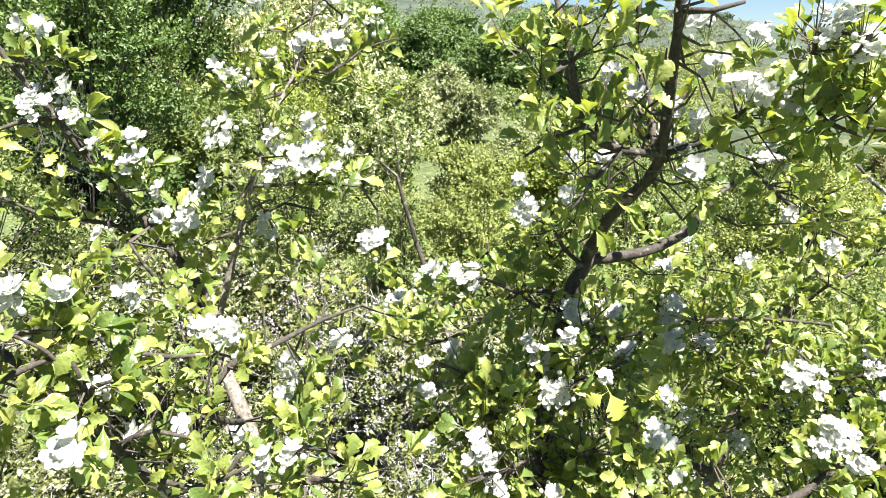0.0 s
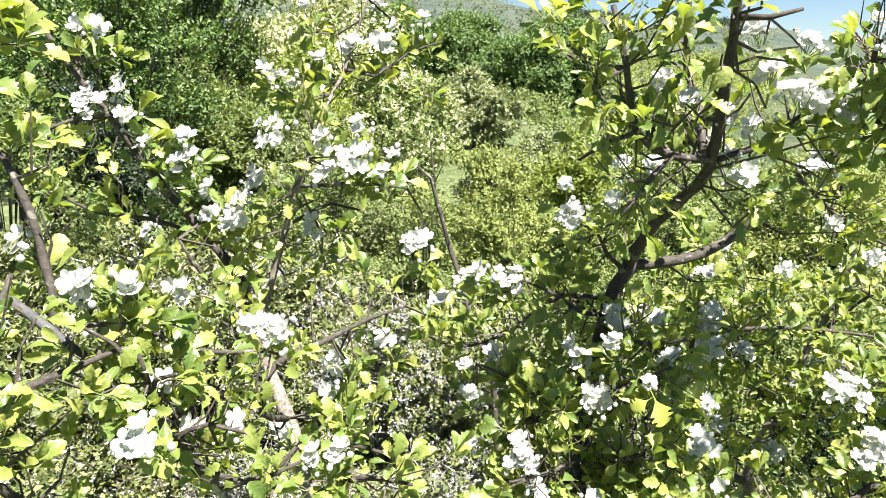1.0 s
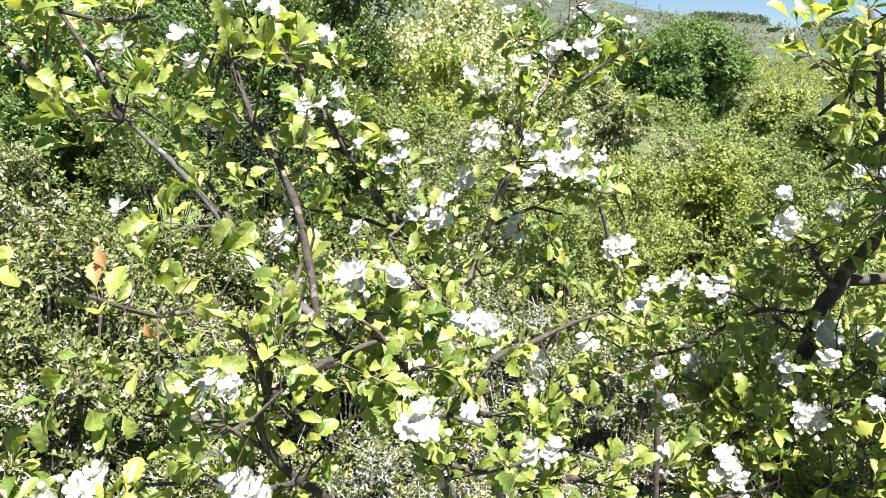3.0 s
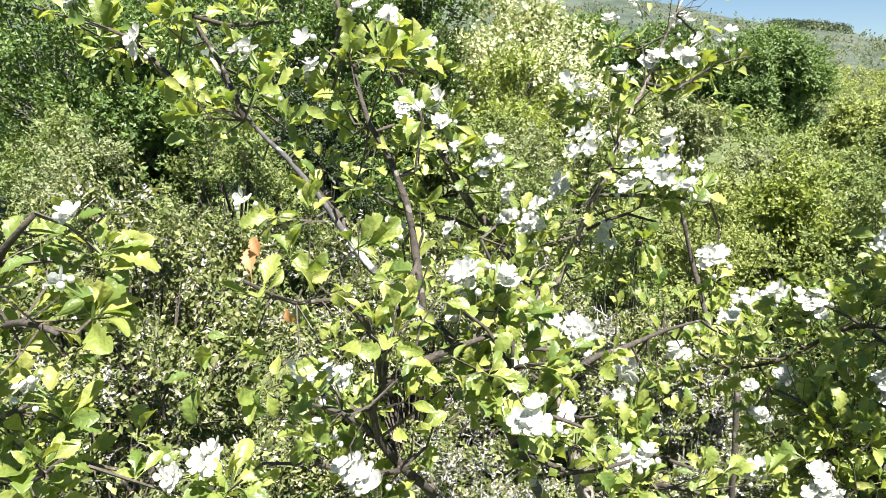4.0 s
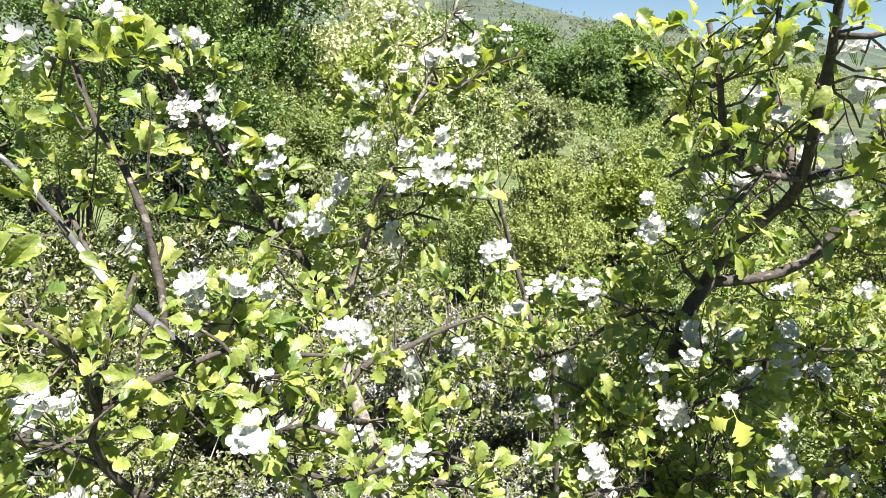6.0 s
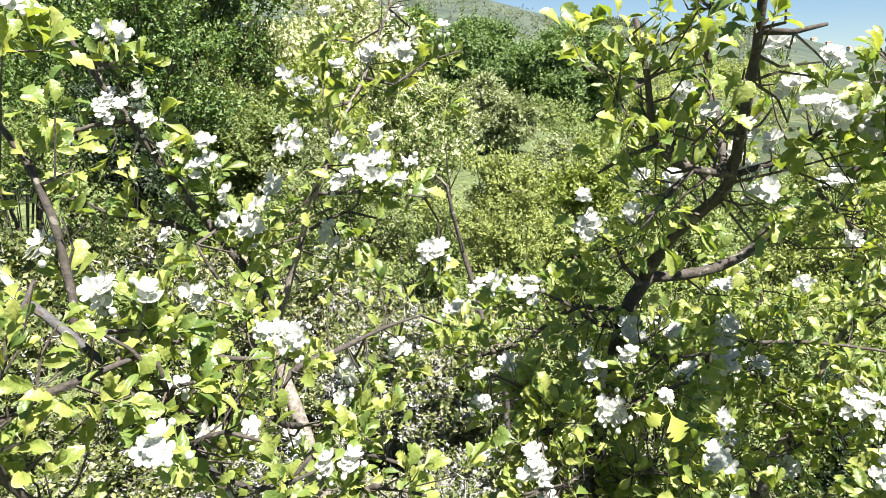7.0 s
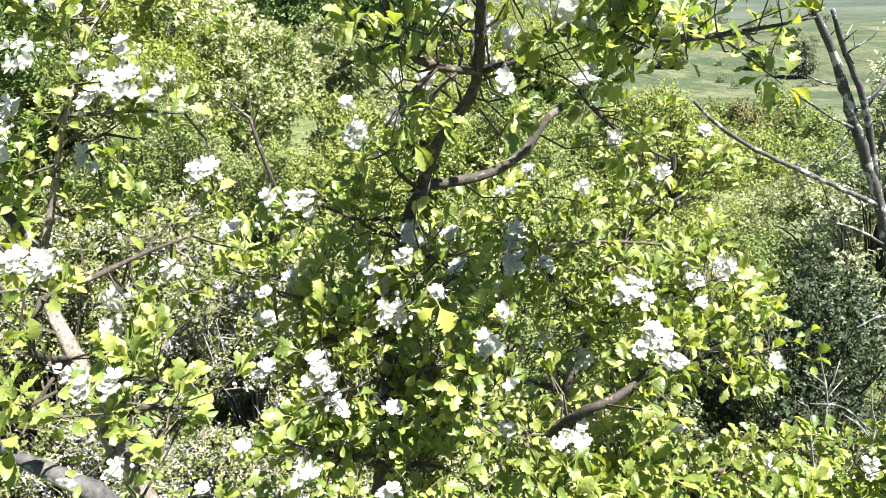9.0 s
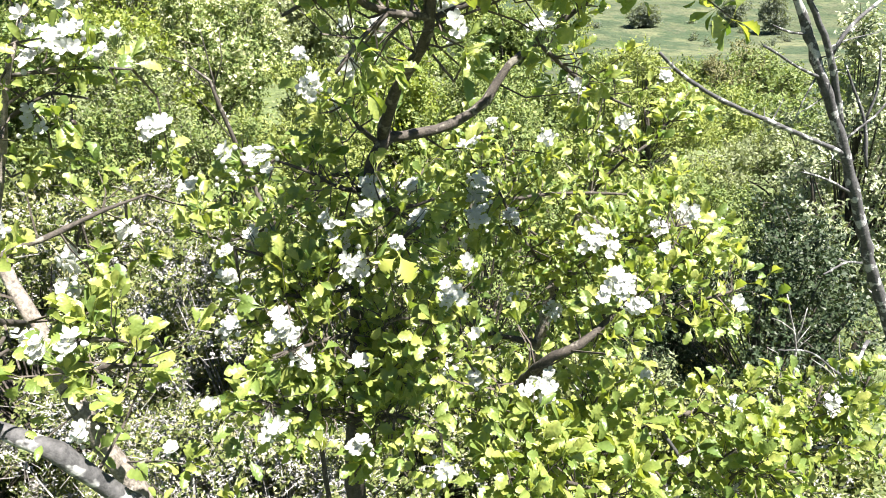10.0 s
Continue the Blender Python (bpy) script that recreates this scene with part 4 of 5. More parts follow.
limb("left", "branch", 1.5, [(-0.300, 0.336, 1.479, 0.0016), (-0.314, 0.340, 1.507, 0.0014), (-0.332, 0.340, 1.534, 0.0011), (-0.343, 0.340, 1.554, 0.0008)],
     [(-0.293, 0.333, 1.512, 0.020)])
limb("left", "branch", 1.4, [(-0.332, 0.340, 1.534, 0.0013), (-0.313, 0.345, 1.529, 0.0012), (-0.285, 0.350, 1.531, 0.0007)])
limb("left", "branch", 1.5, [(-0.300, 0.336, 1.479, 0.0014), (-0.336, 0.330, 1.499, 0.0013), (-0.367, 0.330, 1.523, 0.0010), (-0.425, 0.330, 1.539, 0.0007)],
     [(-0.356, 0.330, 1.519, 0.021), (-0.396, 0.330, 1.542, 0.015)])
limb("left", "branch", 0.3, [(-0.225, 0.320, 1.408, 0.0014), (-0.269, 0.360, 1.445, 0.0012), (-0.290, 0.380, 1.441, 0.0006)])
limb("left", "branch", 1.4, [(-0.179, 0.290, 1.304, 0.0021), (-0.196, 0.262, 1.345, 0.0019), (-0.189, 0.250, 1.376, 0.0018), (-0.167, 0.275, 1.385, 0.0015), (-0.139, 0.300, 1.392, 0.0010)],
     [(-0.149, 0.300, 1.411, 0.010)])
limb("left", "branch", 1.9, [(-0.189, 0.250, 1.376, 0.0016), (-0.190, 0.240, 1.404, 0.0013), (-0.195, 0.225, 1.420, 0.0010), (-0.201, 0.200, 1.425, 0.0008), (-0.205, 0.175, 1.439, 0.0006)])
limb("left", "branch", 1.5, [(-0.189, 0.250, 1.379, 0.0014), (-0.185, 0.258, 1.406, 0.0012), (-0.180, 0.270, 1.426, 0.0009)])
limb("left", "branch", 2.0, [(-0.196, 0.262, 1.345, 0.0012), (-0.208, 0.250, 1.361, 0.0010), (-0.221, 0.245, 1.366, 0.0006)],
     [(-0.237, 0.280, 1.359, 0.020), (-0.221, 0.280, 1.362, 0.014), (-0.215, 0.260, 1.369, 0.016), (-0.227, 0.260, 1.366, 0.011)])
limb("left", "branch", 1.8, [(-0.153, 0.325, 1.328, 0.0014), (-0.130, 0.320, 1.340, 0.0011), (-0.107, 0.320, 1.334, 0.0007)],
     [(-0.120, 0.330, 1.334, 0.013), (-0.139, 0.330, 1.334, 0.012)])
limb("left", "branch", 1.5, [(-0.189, 0.270, 1.326, 0.0014), (-0.203, 0.250, 1.332, 0.0011), (-0.217, 0.245, 1.338, 0.0007)],
     [(-0.216, 0.251, 1.348, 0.012), (-0.203, 0.250, 1.336, 0.019), (-0.271, 0.240, 1.331, 0.009), (-0.194, 0.250, 1.329, 0.018)])
limb("left", "branch", 1.3, [(-0.147, 0.335, 1.310, 0.0016), (-0.146, 0.310, 1.343, 0.0014), (-0.142, 0.290, 1.374, 0.0010), (-0.140, 0.280, 1.390, 0.0007)])
limb("left", "branch", 0.6, [(-0.135, 0.340, 1.293, 0.0016), (-0.102, 0.330, 1.311, 0.0013), (-0.093, 0.330, 1.323, 0.0008)],
     [(-0.090, 0.360, 1.299, 0.016)])
limb("left", "branch", 1.3, [(-0.157, 0.315, 1.349, 0.0014), (-0.139, 0.290, 1.375, 0.0012), (-0.126, 0.280, 1.382, 0.0007)],
     [(-0.141, 0.300, 1.371, 0.008)])
limb("left", "branch", 1.5, [(-0.148, 0.330, 1.315, 0.0016), (-0.116, 0.320, 1.310, 0.0013), (-0.088, 0.320, 1.321, 0.0008)])
limb("left", "branch", 1.8, [(-0.146, 0.310, 1.343, 0.0014), (-0.150, 0.290, 1.367, 0.0012), (-0.161, 0.280, 1.381, 0.0008)])
limb("left", "branch", 1.6, [(-0.142, 0.290, 1.374, 0.0011), (-0.153, 0.285, 1.393, 0.0009), (-0.162, 0.280, 1.402, 0.0006)],
     [(-0.162, 0.288, 1.415, 0.020), (-0.161, 0.288, 1.415, 0.022), (-0.145, 0.288, 1.415, 0.012)])

limb("right", "trunk", 0.7, [(0.080, 0.550, 0.000, 0.0220), (0.075, 0.545, 0.600, 0.0145), (0.061, 0.535, 1.033, 0.0085), (0.072, 0.530, 1.149, 0.0081), (0.079, 0.530, 1.240, 0.0076), (0.088, 0.530, 1.299, 0.0068), (0.099, 0.530, 1.345, 0.0061), (0.112, 0.530, 1.366, 0.0055)])
limb("right", "branch", 1.28, [(0.106, 0.530, 1.361, 0.0048), (0.111, 0.500, 1.392, 0.0044), (0.121, 0.470, 1.417, 0.0039), (0.129, 0.440, 1.442, 0.0034), (0.128, 0.420, 1.484, 0.0031), (0.127, 0.410, 1.513, 0.0027), (0.124, 0.400, 1.539, 0.0023), (0.120, 0.395, 1.580, 0.0018), (0.122, 0.400, 1.620, 0.0010)],
     [(0.100, 0.450, 1.443, 0.014), (0.151, 0.420, 1.495, 0.020), (0.133, 0.430, 1.470, 0.013), (0.111, 0.420, 1.481, 0.013), (0.142, 0.420, 1.516, 0.013)])
limb("right", "branch", 1.7, [(0.130, 0.437, 1.448, 0.0023), (0.103, 0.420, 1.452, 0.0022), (0.080, 0.410, 1.466, 0.0020), (0.071, 0.400, 1.500, 0.0017), (0.063, 0.400, 1.530, 0.0014)],
     [(0.082, 0.450, 1.441, 0.014)])
limb("right", "branch", 1.2, [(0.110, 0.530, 1.362, 0.0044), (0.135, 0.540, 1.361, 0.0042), (0.166, 0.550, 1.365, 0.0041), (0.191, 0.555, 1.379, 0.0037), (0.212, 0.560, 1.404, 0.0033), (0.234, 0.560, 1.420, 0.0027), (0.261, 0.550, 1.442, 0.0022), (0.281, 0.530, 1.463, 0.0017), (0.287, 0.500, 1.493, 0.0012)])
limb("right", "branch", 1.45, [(0.133, 0.437, 1.448, 0.0020), (0.153, 0.440, 1.454, 0.0019), (0.173, 0.440, 1.468, 0.0015), (0.188, 0.430, 1.482, 0.0009)],
     [(0.140, 0.440, 1.450, 0.014), (0.162, 0.410, 1.485, 0.020), (0.175, 0.410, 1.482, 0.018), (0.149, 0.430, 1.466, 0.014)])
limb("right", "branch", 0.7, [(0.127, 0.405, 1.524, 0.0020), (0.141, 0.400, 1.523, 0.0016), (0.157, 0.400, 1.527, 0.0010)])
limb("right", "branch", 1.37, [(0.129, 0.440, 1.438, 0.0027), (0.139, 0.500, 1.478, 0.0025), (0.136, 0.520, 1.500, 0.0022), (0.135, 0.520, 1.545, 0.0018), (0.138, 0.520, 1.600, 0.0010)],
     [(0.149, 0.450, 1.433, 0.017), (0.136, 0.450, 1.457, 0.014)])
limb("right", "branch", 1.0, [(0.104, 0.530, 1.357, 0.0018), (0.089, 0.520, 1.372, 0.0016), (0.078, 0.500, 1.391, 0.0011)],
     [(0.058, 0.490, 1.405, 0.024), (0.084, 0.480, 1.418, 0.014), (0.053, 0.480, 1.424, 0.010)])
limb("right", "branch", 1.3, [(0.094, 0.530, 1.322, 0.0018), (0.074, 0.520, 1.328, 0.0015), (0.048, 0.505, 1.348, 0.0012), (0.028, 0.500, 1.358, 0.0007)],
     [(0.018, 0.493, 1.360, 0.031), (-0.001, 0.493, 1.366, 0.017)])
limb("right", "branch", 1.8, [(0.083, 0.520, 1.286, 0.0018), (0.046, 0.480, 1.283, 0.0015), (0.015, 0.470, 1.300, 0.0011), (-0.004, 0.480, 1.305, 0.0006)],
     [(-0.011, 0.500, 1.292, 0.016), (0.008, 0.500, 1.305, 0.016), (0.062, 0.470, 1.316, 0.024), (-0.008, 0.470, 1.285, 0.016)])
limb("right", "branch", 2.2, [(0.081, 0.520, 1.250, 0.0018), (0.045, 0.470, 1.267, 0.0014), (0.018, 0.450, 1.281, 0.0009)],
     [(0.023, 0.440, 1.267, 0.015)])
limb("right", "branch", 1.2, [(0.081, 0.520, 1.264, 0.0016), (0.096, 0.460, 1.299, 0.0014), (0.116, 0.440, 1.319, 0.0009)],
     [(0.076, 0.460, 1.288, 0.025), (0.100, 0.430, 1.314, 0.011), (0.118, 0.450, 1.322, 0.013)])
limb("right", "branch", 1.3, [(0.090, 0.520, 1.313, 0.0016), (0.108, 0.470, 1.323, 0.0014), (0.129, 0.450, 1.334, 0.0009)],
     [(0.095, 0.500, 1.330, 0.024), (0.122, 0.500, 1.330, 0.016), (0.084, 0.460, 1.328, 0.016)])
limb("right", "branch", 2.0, [(0.080, 0.520, 1.213, 0.0018), (0.042, 0.440, 1.246, 0.0014), (0.016, 0.420, 1.251, 0.0009)],
     [(0.031, 0.430, 1.256, 0.016), (0.019, 0.430, 1.256, 0.012), (0.036, 0.430, 1.236, 0.015), (0.031, 0.430, 1.243, 0.014), (0.027, 0.430, 1.264, 0.013), (0.071, 0.440, 1.226, 0.017)])
limb("right", "branch", 2.0, [(0.080, 0.520, 1.193, 0.0018), (0.099, 0.450, 1.252, 0.0014), (0.131, 0.430, 1.250, 0.0009)])
limb("right", "branch", 1.2, [(0.096, 0.530, 1.335, 0.0020), (0.061, 0.560, 1.327, 0.0018), (0.017, 0.580, 1.288, 0.0014), (-0.020, 0.580, 1.278, 0.0011), (-0.046, 0.570, 1.293, 0.0007)])
limb("right", "branch", 1.6, [(0.201, 0.400, 1.486, 0.0014), (0.189, 0.385, 1.475, 0.0013), (0.192, 0.375, 1.468, 0.0012), (0.206, 0.370, 1.462, 0.0009)])
limb("right", "branch", 1.7, [(0.284, 0.530, 1.466, 0.0016), (0.208, 0.420, 1.491, 0.0014), (0.181, 0.370, 1.510, 0.0011), (0.199, 0.360, 1.509, 0.0008)],
     [(0.220, 0.500, 1.432, 0.025), (0.188, 0.360, 1.514, 0.033), (0.200, 0.360, 1.500, 0.021), (0.206, 0.500, 1.514, 0.020)])
limb("right", "branch", 1.3, [(0.209, 0.400, 1.477, 0.0016), (0.212, 0.370, 1.465, 0.0014), (0.249, 0.355, 1.469, 0.0012), (0.263, 0.345, 1.472, 0.0009), (0.277, 0.340, 1.475, 0.0006)])
limb("right", "branch", 1.8, [(0.072, 0.520, 1.202, 0.0020), (0.084, 0.470, 1.196, 0.0016), (0.111, 0.450, 1.215, 0.0014), (0.142, 0.440, 1.225, 0.0009)],
     [(0.161, 0.500, 1.265, 0.014), (0.153, 0.450, 1.195, 0.013), (0.153, 0.440, 1.237, 0.011)])
limb("right", "branch", 2.2, [(0.065, 0.520, 1.142, 0.0020), (0.030, 0.450, 1.190, 0.0015), (-0.001, 0.430, 1.216, 0.0009)],
     [(0.013, 0.420, 1.197, 0.024), (-0.028, 0.440, 1.210, 0.012)])
limb("right", "branch", 2.4, [(0.066, 0.520, 1.120, 0.0020), (0.093, 0.450, 1.176, 0.0015), (0.122, 0.430, 1.170, 0.0009)],
     [(0.064, 0.430, 1.168, 0.020), (0.121, 0.420, 1.145, 0.019)])

limb("right", "branch", 1.4, [(0.080, 0.410, 1.466, 0.0014), (0.062, 0.395, 1.462, 0.0012), (0.046, 0.385, 1.454, 0.0008)])
limb("right", "branch", 1.4, [(0.071, 0.400, 1.500, 0.0014), (0.055, 0.390, 1.492, 0.0012), (0.041, 0.385, 1.480, 0.0008)])
limb("right", "branch", 1.4, [(0.103, 0.420, 1.452, 0.0014), (0.085, 0.400, 1.440, 0.0012), (0.070, 0.390, 1.424, 0.0008)])

limb("rear", "trunk", 1.3, [(0.300, 0.780, 0.000, 0.0200), (0.305, 0.770, 0.600, 0.0140), (0.286, 0.740, 0.971, 0.0081), (0.300, 0.740, 1.083, 0.0072), (0.310, 0.730, 1.137, 0.0063), (0.320, 0.720, 1.181, 0.0045), (0.343, 0.720, 1.244, 0.0031), (0.374, 0.720, 1.298, 0.0018)])
limb("rear", "branch", 1.6, [(0.288, 0.735, 1.065, 0.0045), (0.209, 0.700, 1.114, 0.0040), (0.186, 0.670, 1.176, 0.0036), (0.198, 0.665, 1.219, 0.0032), (0.202, 0.660, 1.301, 0.0025), (0.210, 0.660, 1.344, 0.0016)],
     [(0.215, 0.660, 1.280, 0.022)])
limb("rear", "branch", 2.0, [(0.207, 0.600, 1.070, 0.0054), (0.207, 0.470, 1.188, 0.0045), (0.232, 0.450, 1.214, 0.0036), (0.258, 0.460, 1.226, 0.0022), (0.318, 0.500, 1.235, 0.0018), (0.363, 0.520, 1.253, 0.0011)],
     [(0.261, 0.450, 1.257, 0.027), (0.249, 0.450, 1.249, 0.012), (0.205, 0.450, 1.183, 0.031), (0.282, 0.500, 1.237, 0.022), (0.271, 0.500, 1.227, 0.013), (0.332, 0.520, 1.251, 0.014), (0.190, 0.450, 1.180, 0.015)])
limb("rear", "branch", 2.2, [(0.310, 0.730, 1.137, 0.0027), (0.321, 0.660, 1.202, 0.0022), (0.346, 0.600, 1.232, 0.0016), (0.380, 0.570, 1.255, 0.0011)],
     [(0.396, 0.600, 1.252, 0.029), (0.358, 0.580, 1.246, 0.022)])
limb("rear", "branch", 1.4, [(0.337, 0.720, 1.231, 0.0023), (0.366, 0.700, 1.278, 0.0019), (0.409, 0.700, 1.305, 0.0014), (0.455, 0.720, 1.346, 0.0009)],
     [(0.367, 0.680, 1.326, 0.025)])
limb("rear", "branch", 1.6, [(0.226, 0.660, 1.265, 0.0018), (0.284, 0.660, 1.267, 0.0016), (0.349, 0.660, 1.261, 0.0013), (0.405, 0.660, 1.249, 0.0007)])
limb("rear", "branch", 2.2, [(0.258, 0.460, 1.226, 0.0018), (0.314, 0.480, 1.220, 0.0015), (0.370, 0.500, 1.214, 0.0012), (0.395, 0.500, 1.219, 0.0007)],
     [(0.274, 0.450, 1.238, 0.019), (0.391, 0.500, 1.204, 0.014)])
limb("rear", "branch", 1.4, [(0.198, 0.665, 1.219, 0.0018), (0.148, 0.630, 1.275, 0.0015), (0.143, 0.620, 1.315, 0.0010)])
limb("rear", "branch", 1.6, [(0.320, 0.720, 1.181, 0.0018), (0.258, 0.690, 1.235, 0.0015), (0.249, 0.680, 1.310, 0.0010)],
     [(0.277, 0.660, 1.323, 0.020)])
limb("rear", "branch", 1.8, [(0.283, 0.730, 1.009, 0.0022), (0.211, 0.660, 1.060, 0.0018), (0.149, 0.620, 1.067, 0.0011)])
limb("rear", "branch", 1.6, [(0.290, 0.730, 1.030, 0.0022), (0.325, 0.660, 1.057, 0.0018), (0.353, 0.620, 1.049, 0.0011)])
limb("rear", "branch", 1.5, [(0.234, 0.560, 1.420, 0.0020), (0.295, 0.600, 1.377, 0.0016), (0.334, 0.600, 1.357, 0.0010)],
     [(0.276, 0.580, 1.381, 0.018)])
limb("rear", "branch", 2.0, [(0.309, 0.730, 1.117, 0.0022), (0.301, 0.620, 1.208, 0.0018), (0.311, 0.570, 1.251, 0.0011)],
     [(0.290, 0.560, 1.251, 0.044)])
limb("rear", "branch", 1.8, [(0.313, 0.730, 1.143, 0.0022), (0.245, 0.640, 1.233, 0.0018), (0.213, 0.600, 1.291, 0.0011)],
     [(0.194, 0.600, 1.302, 0.024), (0.189, 0.580, 1.277, 0.027), (0.224, 0.600, 1.266, 0.021), (0.243, 0.660, 1.243, 0.019)])

limb("low", "trunk", 1.2, [(0.620, 0.560, 0.000, 0.0160), (0.600, 0.560, 0.500, 0.0110), (0.404, 0.560, 0.864, 0.0072), (0.356, 0.550, 0.947, 0.0054), (0.324, 0.540, 1.002, 0.0040), (0.294, 0.540, 1.039, 0.0027)])
limb("low", "branch", 1.6, [(0.294, 0.540, 1.050, 0.0023), (0.327, 0.540, 1.064, 0.0025), (0.377, 0.540, 1.076, 0.0025), (0.415, 0.545, 1.067, 0.0023), (0.463, 0.550, 1.039, 0.0022), (0.500, 0.550, 0.989, 0.0018)])
limb("low", "grey", 1.4, [(0.401, 0.560, 0.901, 0.0036), (0.439, 0.540, 0.981, 0.0029), (0.483, 0.530, 1.013, 0.0025), (0.532, 0.530, 1.018, 0.0020), (0.599, 0.530, 0.994, 0.0014)])
limb("low", "branch", 2.0, [(0.358, 0.500, 1.038, 0.0016), (0.376, 0.480, 1.067, 0.0014), (0.409, 0.470, 1.097, 0.0009)])
limb("low", "grey", 0.5, [(0.437, 0.515, 1.063, 0.0018), (0.413, 0.515, 1.043, 0.0020), (0.395, 0.515, 1.033, 0.0022), (0.377, 0.515, 1.023, 0.0024)])
limb("low", "grey", 0.5, [(0.323, 0.500, 1.103, 0.0014), (0.334, 0.500, 1.082, 0.0017), (0.347, 0.500, 1.062, 0.0020), (0.345, 0.500, 1.042, 0.0024), (0.328, 0.500, 1.020, 0.0027)])
limb("low", "branch", 2.4, [(0.483, 0.530, 1.013, 0.0016), (0.493, 0.520, 1.063, 0.0014), (0.500, 0.520, 1.098, 0.0009)],
     [(0.512, 0.520, 1.075, 0.025)])
limb("low", "branch", 2.4, [(0.532, 0.530, 1.018, 0.0016), (0.540, 0.520, 1.068, 0.0014), (0.551, 0.520, 1.103, 0.0009)])
limb("low", "branch", 2.4, [(0.294, 0.540, 1.039, 0.0016), (0.260, 0.500, 1.107, 0.0014), (0.260, 0.480, 1.147, 0.0009)])
limb("low", "branch", 2.4, [(0.304, 0.500, 1.036, 0.0016), (0.220, 0.460, 1.109, 0.0014), (0.178, 0.440, 1.150, 0.0009)])
limb("low", "branch", 2.2, [(0.327, 0.540, 1.064, 0.0013), (0.319, 0.500, 1.063, 0.0011), (0.320, 0.470, 1.056, 0.0009)])
limb("low", "branch", 2.4, [(0.328, 0.500, 0.994, 0.0018), (0.232, 0.430, 1.103, 0.0014), (0.157, 0.410, 1.141, 0.0009)])
limb("low", "branch", 2.4, [(0.393, 0.500, 1.020, 0.0018), (0.383, 0.450, 1.077, 0.0014), (0.428, 0.440, 1.071, 0.0009)])

limb("edge", "trunk", 1.6, [(-0.420, 0.270, 0.000, 0.0140), (-0.410, 0.270, 0.600, 0.0100), (-0.492, 0.260, 1.222, 0.0054), (-0.450, 0.250, 1.287, 0.0045), (-0.408, 0.240, 1.331, 0.0032), (-0.377, 0.230, 1.386, 0.0023), (-0.359, 0.225, 1.420, 0.0018), (-0.329, 0.220, 1.446, 0.0011)],
     [(-0.311, 0.220, 1.446, 0.009)])
limb("edge", "branch", 2.2, [(-0.450, 0.250, 1.287, 0.0022), (-0.384, 0.235, 1.310, 0.0018), (-0.356, 0.225, 1.316, 0.0014), (-0.329, 0.220, 1.336, 0.0009)],
     [(-0.288, 0.270, 1.315, 0.022), (-0.285, 0.240, 1.324, 0.018)])
limb("edge", "branch", 1.8, [(-0.408, 0.240, 1.331, 0.0018), (-0.361, 0.225, 1.351, 0.0014), (-0.341, 0.220, 1.361, 0.0009)],
     [(-0.330, 0.210, 1.372, 0.013)])
limb("edge", "branch", 1.8, [(-0.377, 0.230, 1.386, 0.0018), (-0.337, 0.215, 1.400, 0.0014), (-0.309, 0.205, 1.401, 0.0008)],
     [(-0.319, 0.220, 1.417, 0.007)])

left_tree = hawthorn(HAWTHORNS["left"], "young hawthorn in white flower with open, sparse branches", 101, 0.0145, 0.98, trunk_bark=BARK_PALE, bare=0.4)
right_tree = hawthorn(HAWTHORNS["right"], "dense hawthorn in white flower with a dark trunk", 102, 0.0150, 1.85, bare=0.25)
hawthorn(HAWTHORNS["rear"], "leafy hawthorn with grey stems standing behind another", 103, 0.0160, 1.3, trunk_bark=BARK_PALE)
hawthorn(HAWTHORNS["low"], "low spreading hawthorn branches in fresh leaf", 104, 0.0180, 1.35, bare=0.2)
hawthorn(HAWTHORNS["edge"], "hawthorn shoots with large fresh leaves and few flowers", 105, 0.0175, 0.9)

# one rust-brown leaf at a shoot's tip and an old dried berry on its stalk
for at, axis, nor, s in (((-0.2011, 0.1780, 1.4460), (-0.3, -0.1, 0.9), (0.2, -0.9, 0.3), 0.0062),
                         ((-0.2032, 0.1760, 1.4409), (-0.2, 0.2, 0.8), (0.2, -0.9, 0.3), 0.0080),
                         ((-0.2024, 0.1950, 1.4251), (0.2, 0.1, -0.8), (0.2, -0.9, 0.3), 0.0060),
):
    t = frames_for(np.array([axis], float), np.array([nor], float))[0]
    part("leaf", mesh_np("leaf", *LEAF_FINE[5], RUST, True), left_tree, Matrix.Translation(at) @ Matrix(t.tolist()).to_4x4() @ Matrix.Scale(s, 4), "rust-brown young leaf")
LIME_LEAF = mesh_np("leaf", *hawthorn_leaf(0.62, 0.2, 1.3, 0.25, True), LEAF_LIME, True)
for at, axis, s in (((0.100, 0.415, 1.310), (0.35, -0.3, -0.8), 0.0165), ((0.097, 0.417, 1.308), (-0.8, -0.1, -0.5), 0.011)):
    t = frames_for(np.array([axis], float), np.array([(0.2, -0.85, 0.5)], float))[0]
    part("leaf", LIME_LEAF, right_tree, Matrix.Translation(at) @ Matrix(t.tolist()).to_4x4() @ Matrix.Scale(s, 4), "large lime-yellow lobed leaf")
BERRY_AT = Vector((-0.0941, 0.5000, 1.3918))
berry = bmesh.new()
bmesh.ops.create_uvsphere(berry, u_segments=10, v_segments=7, radius=0.0026)
for q in berry.verts:
    q.co.z *= 1.25
berry_mesh = bpy.data.meshes.new("berry")
berry.to_mesh(berry_mesh)
berry.free()
berry_mesh.materials.append(BERRY)
part("berry", berry_mesh, left_tree, Matrix.Translation(BERRY_AT), "shrivelled black berry from last year")
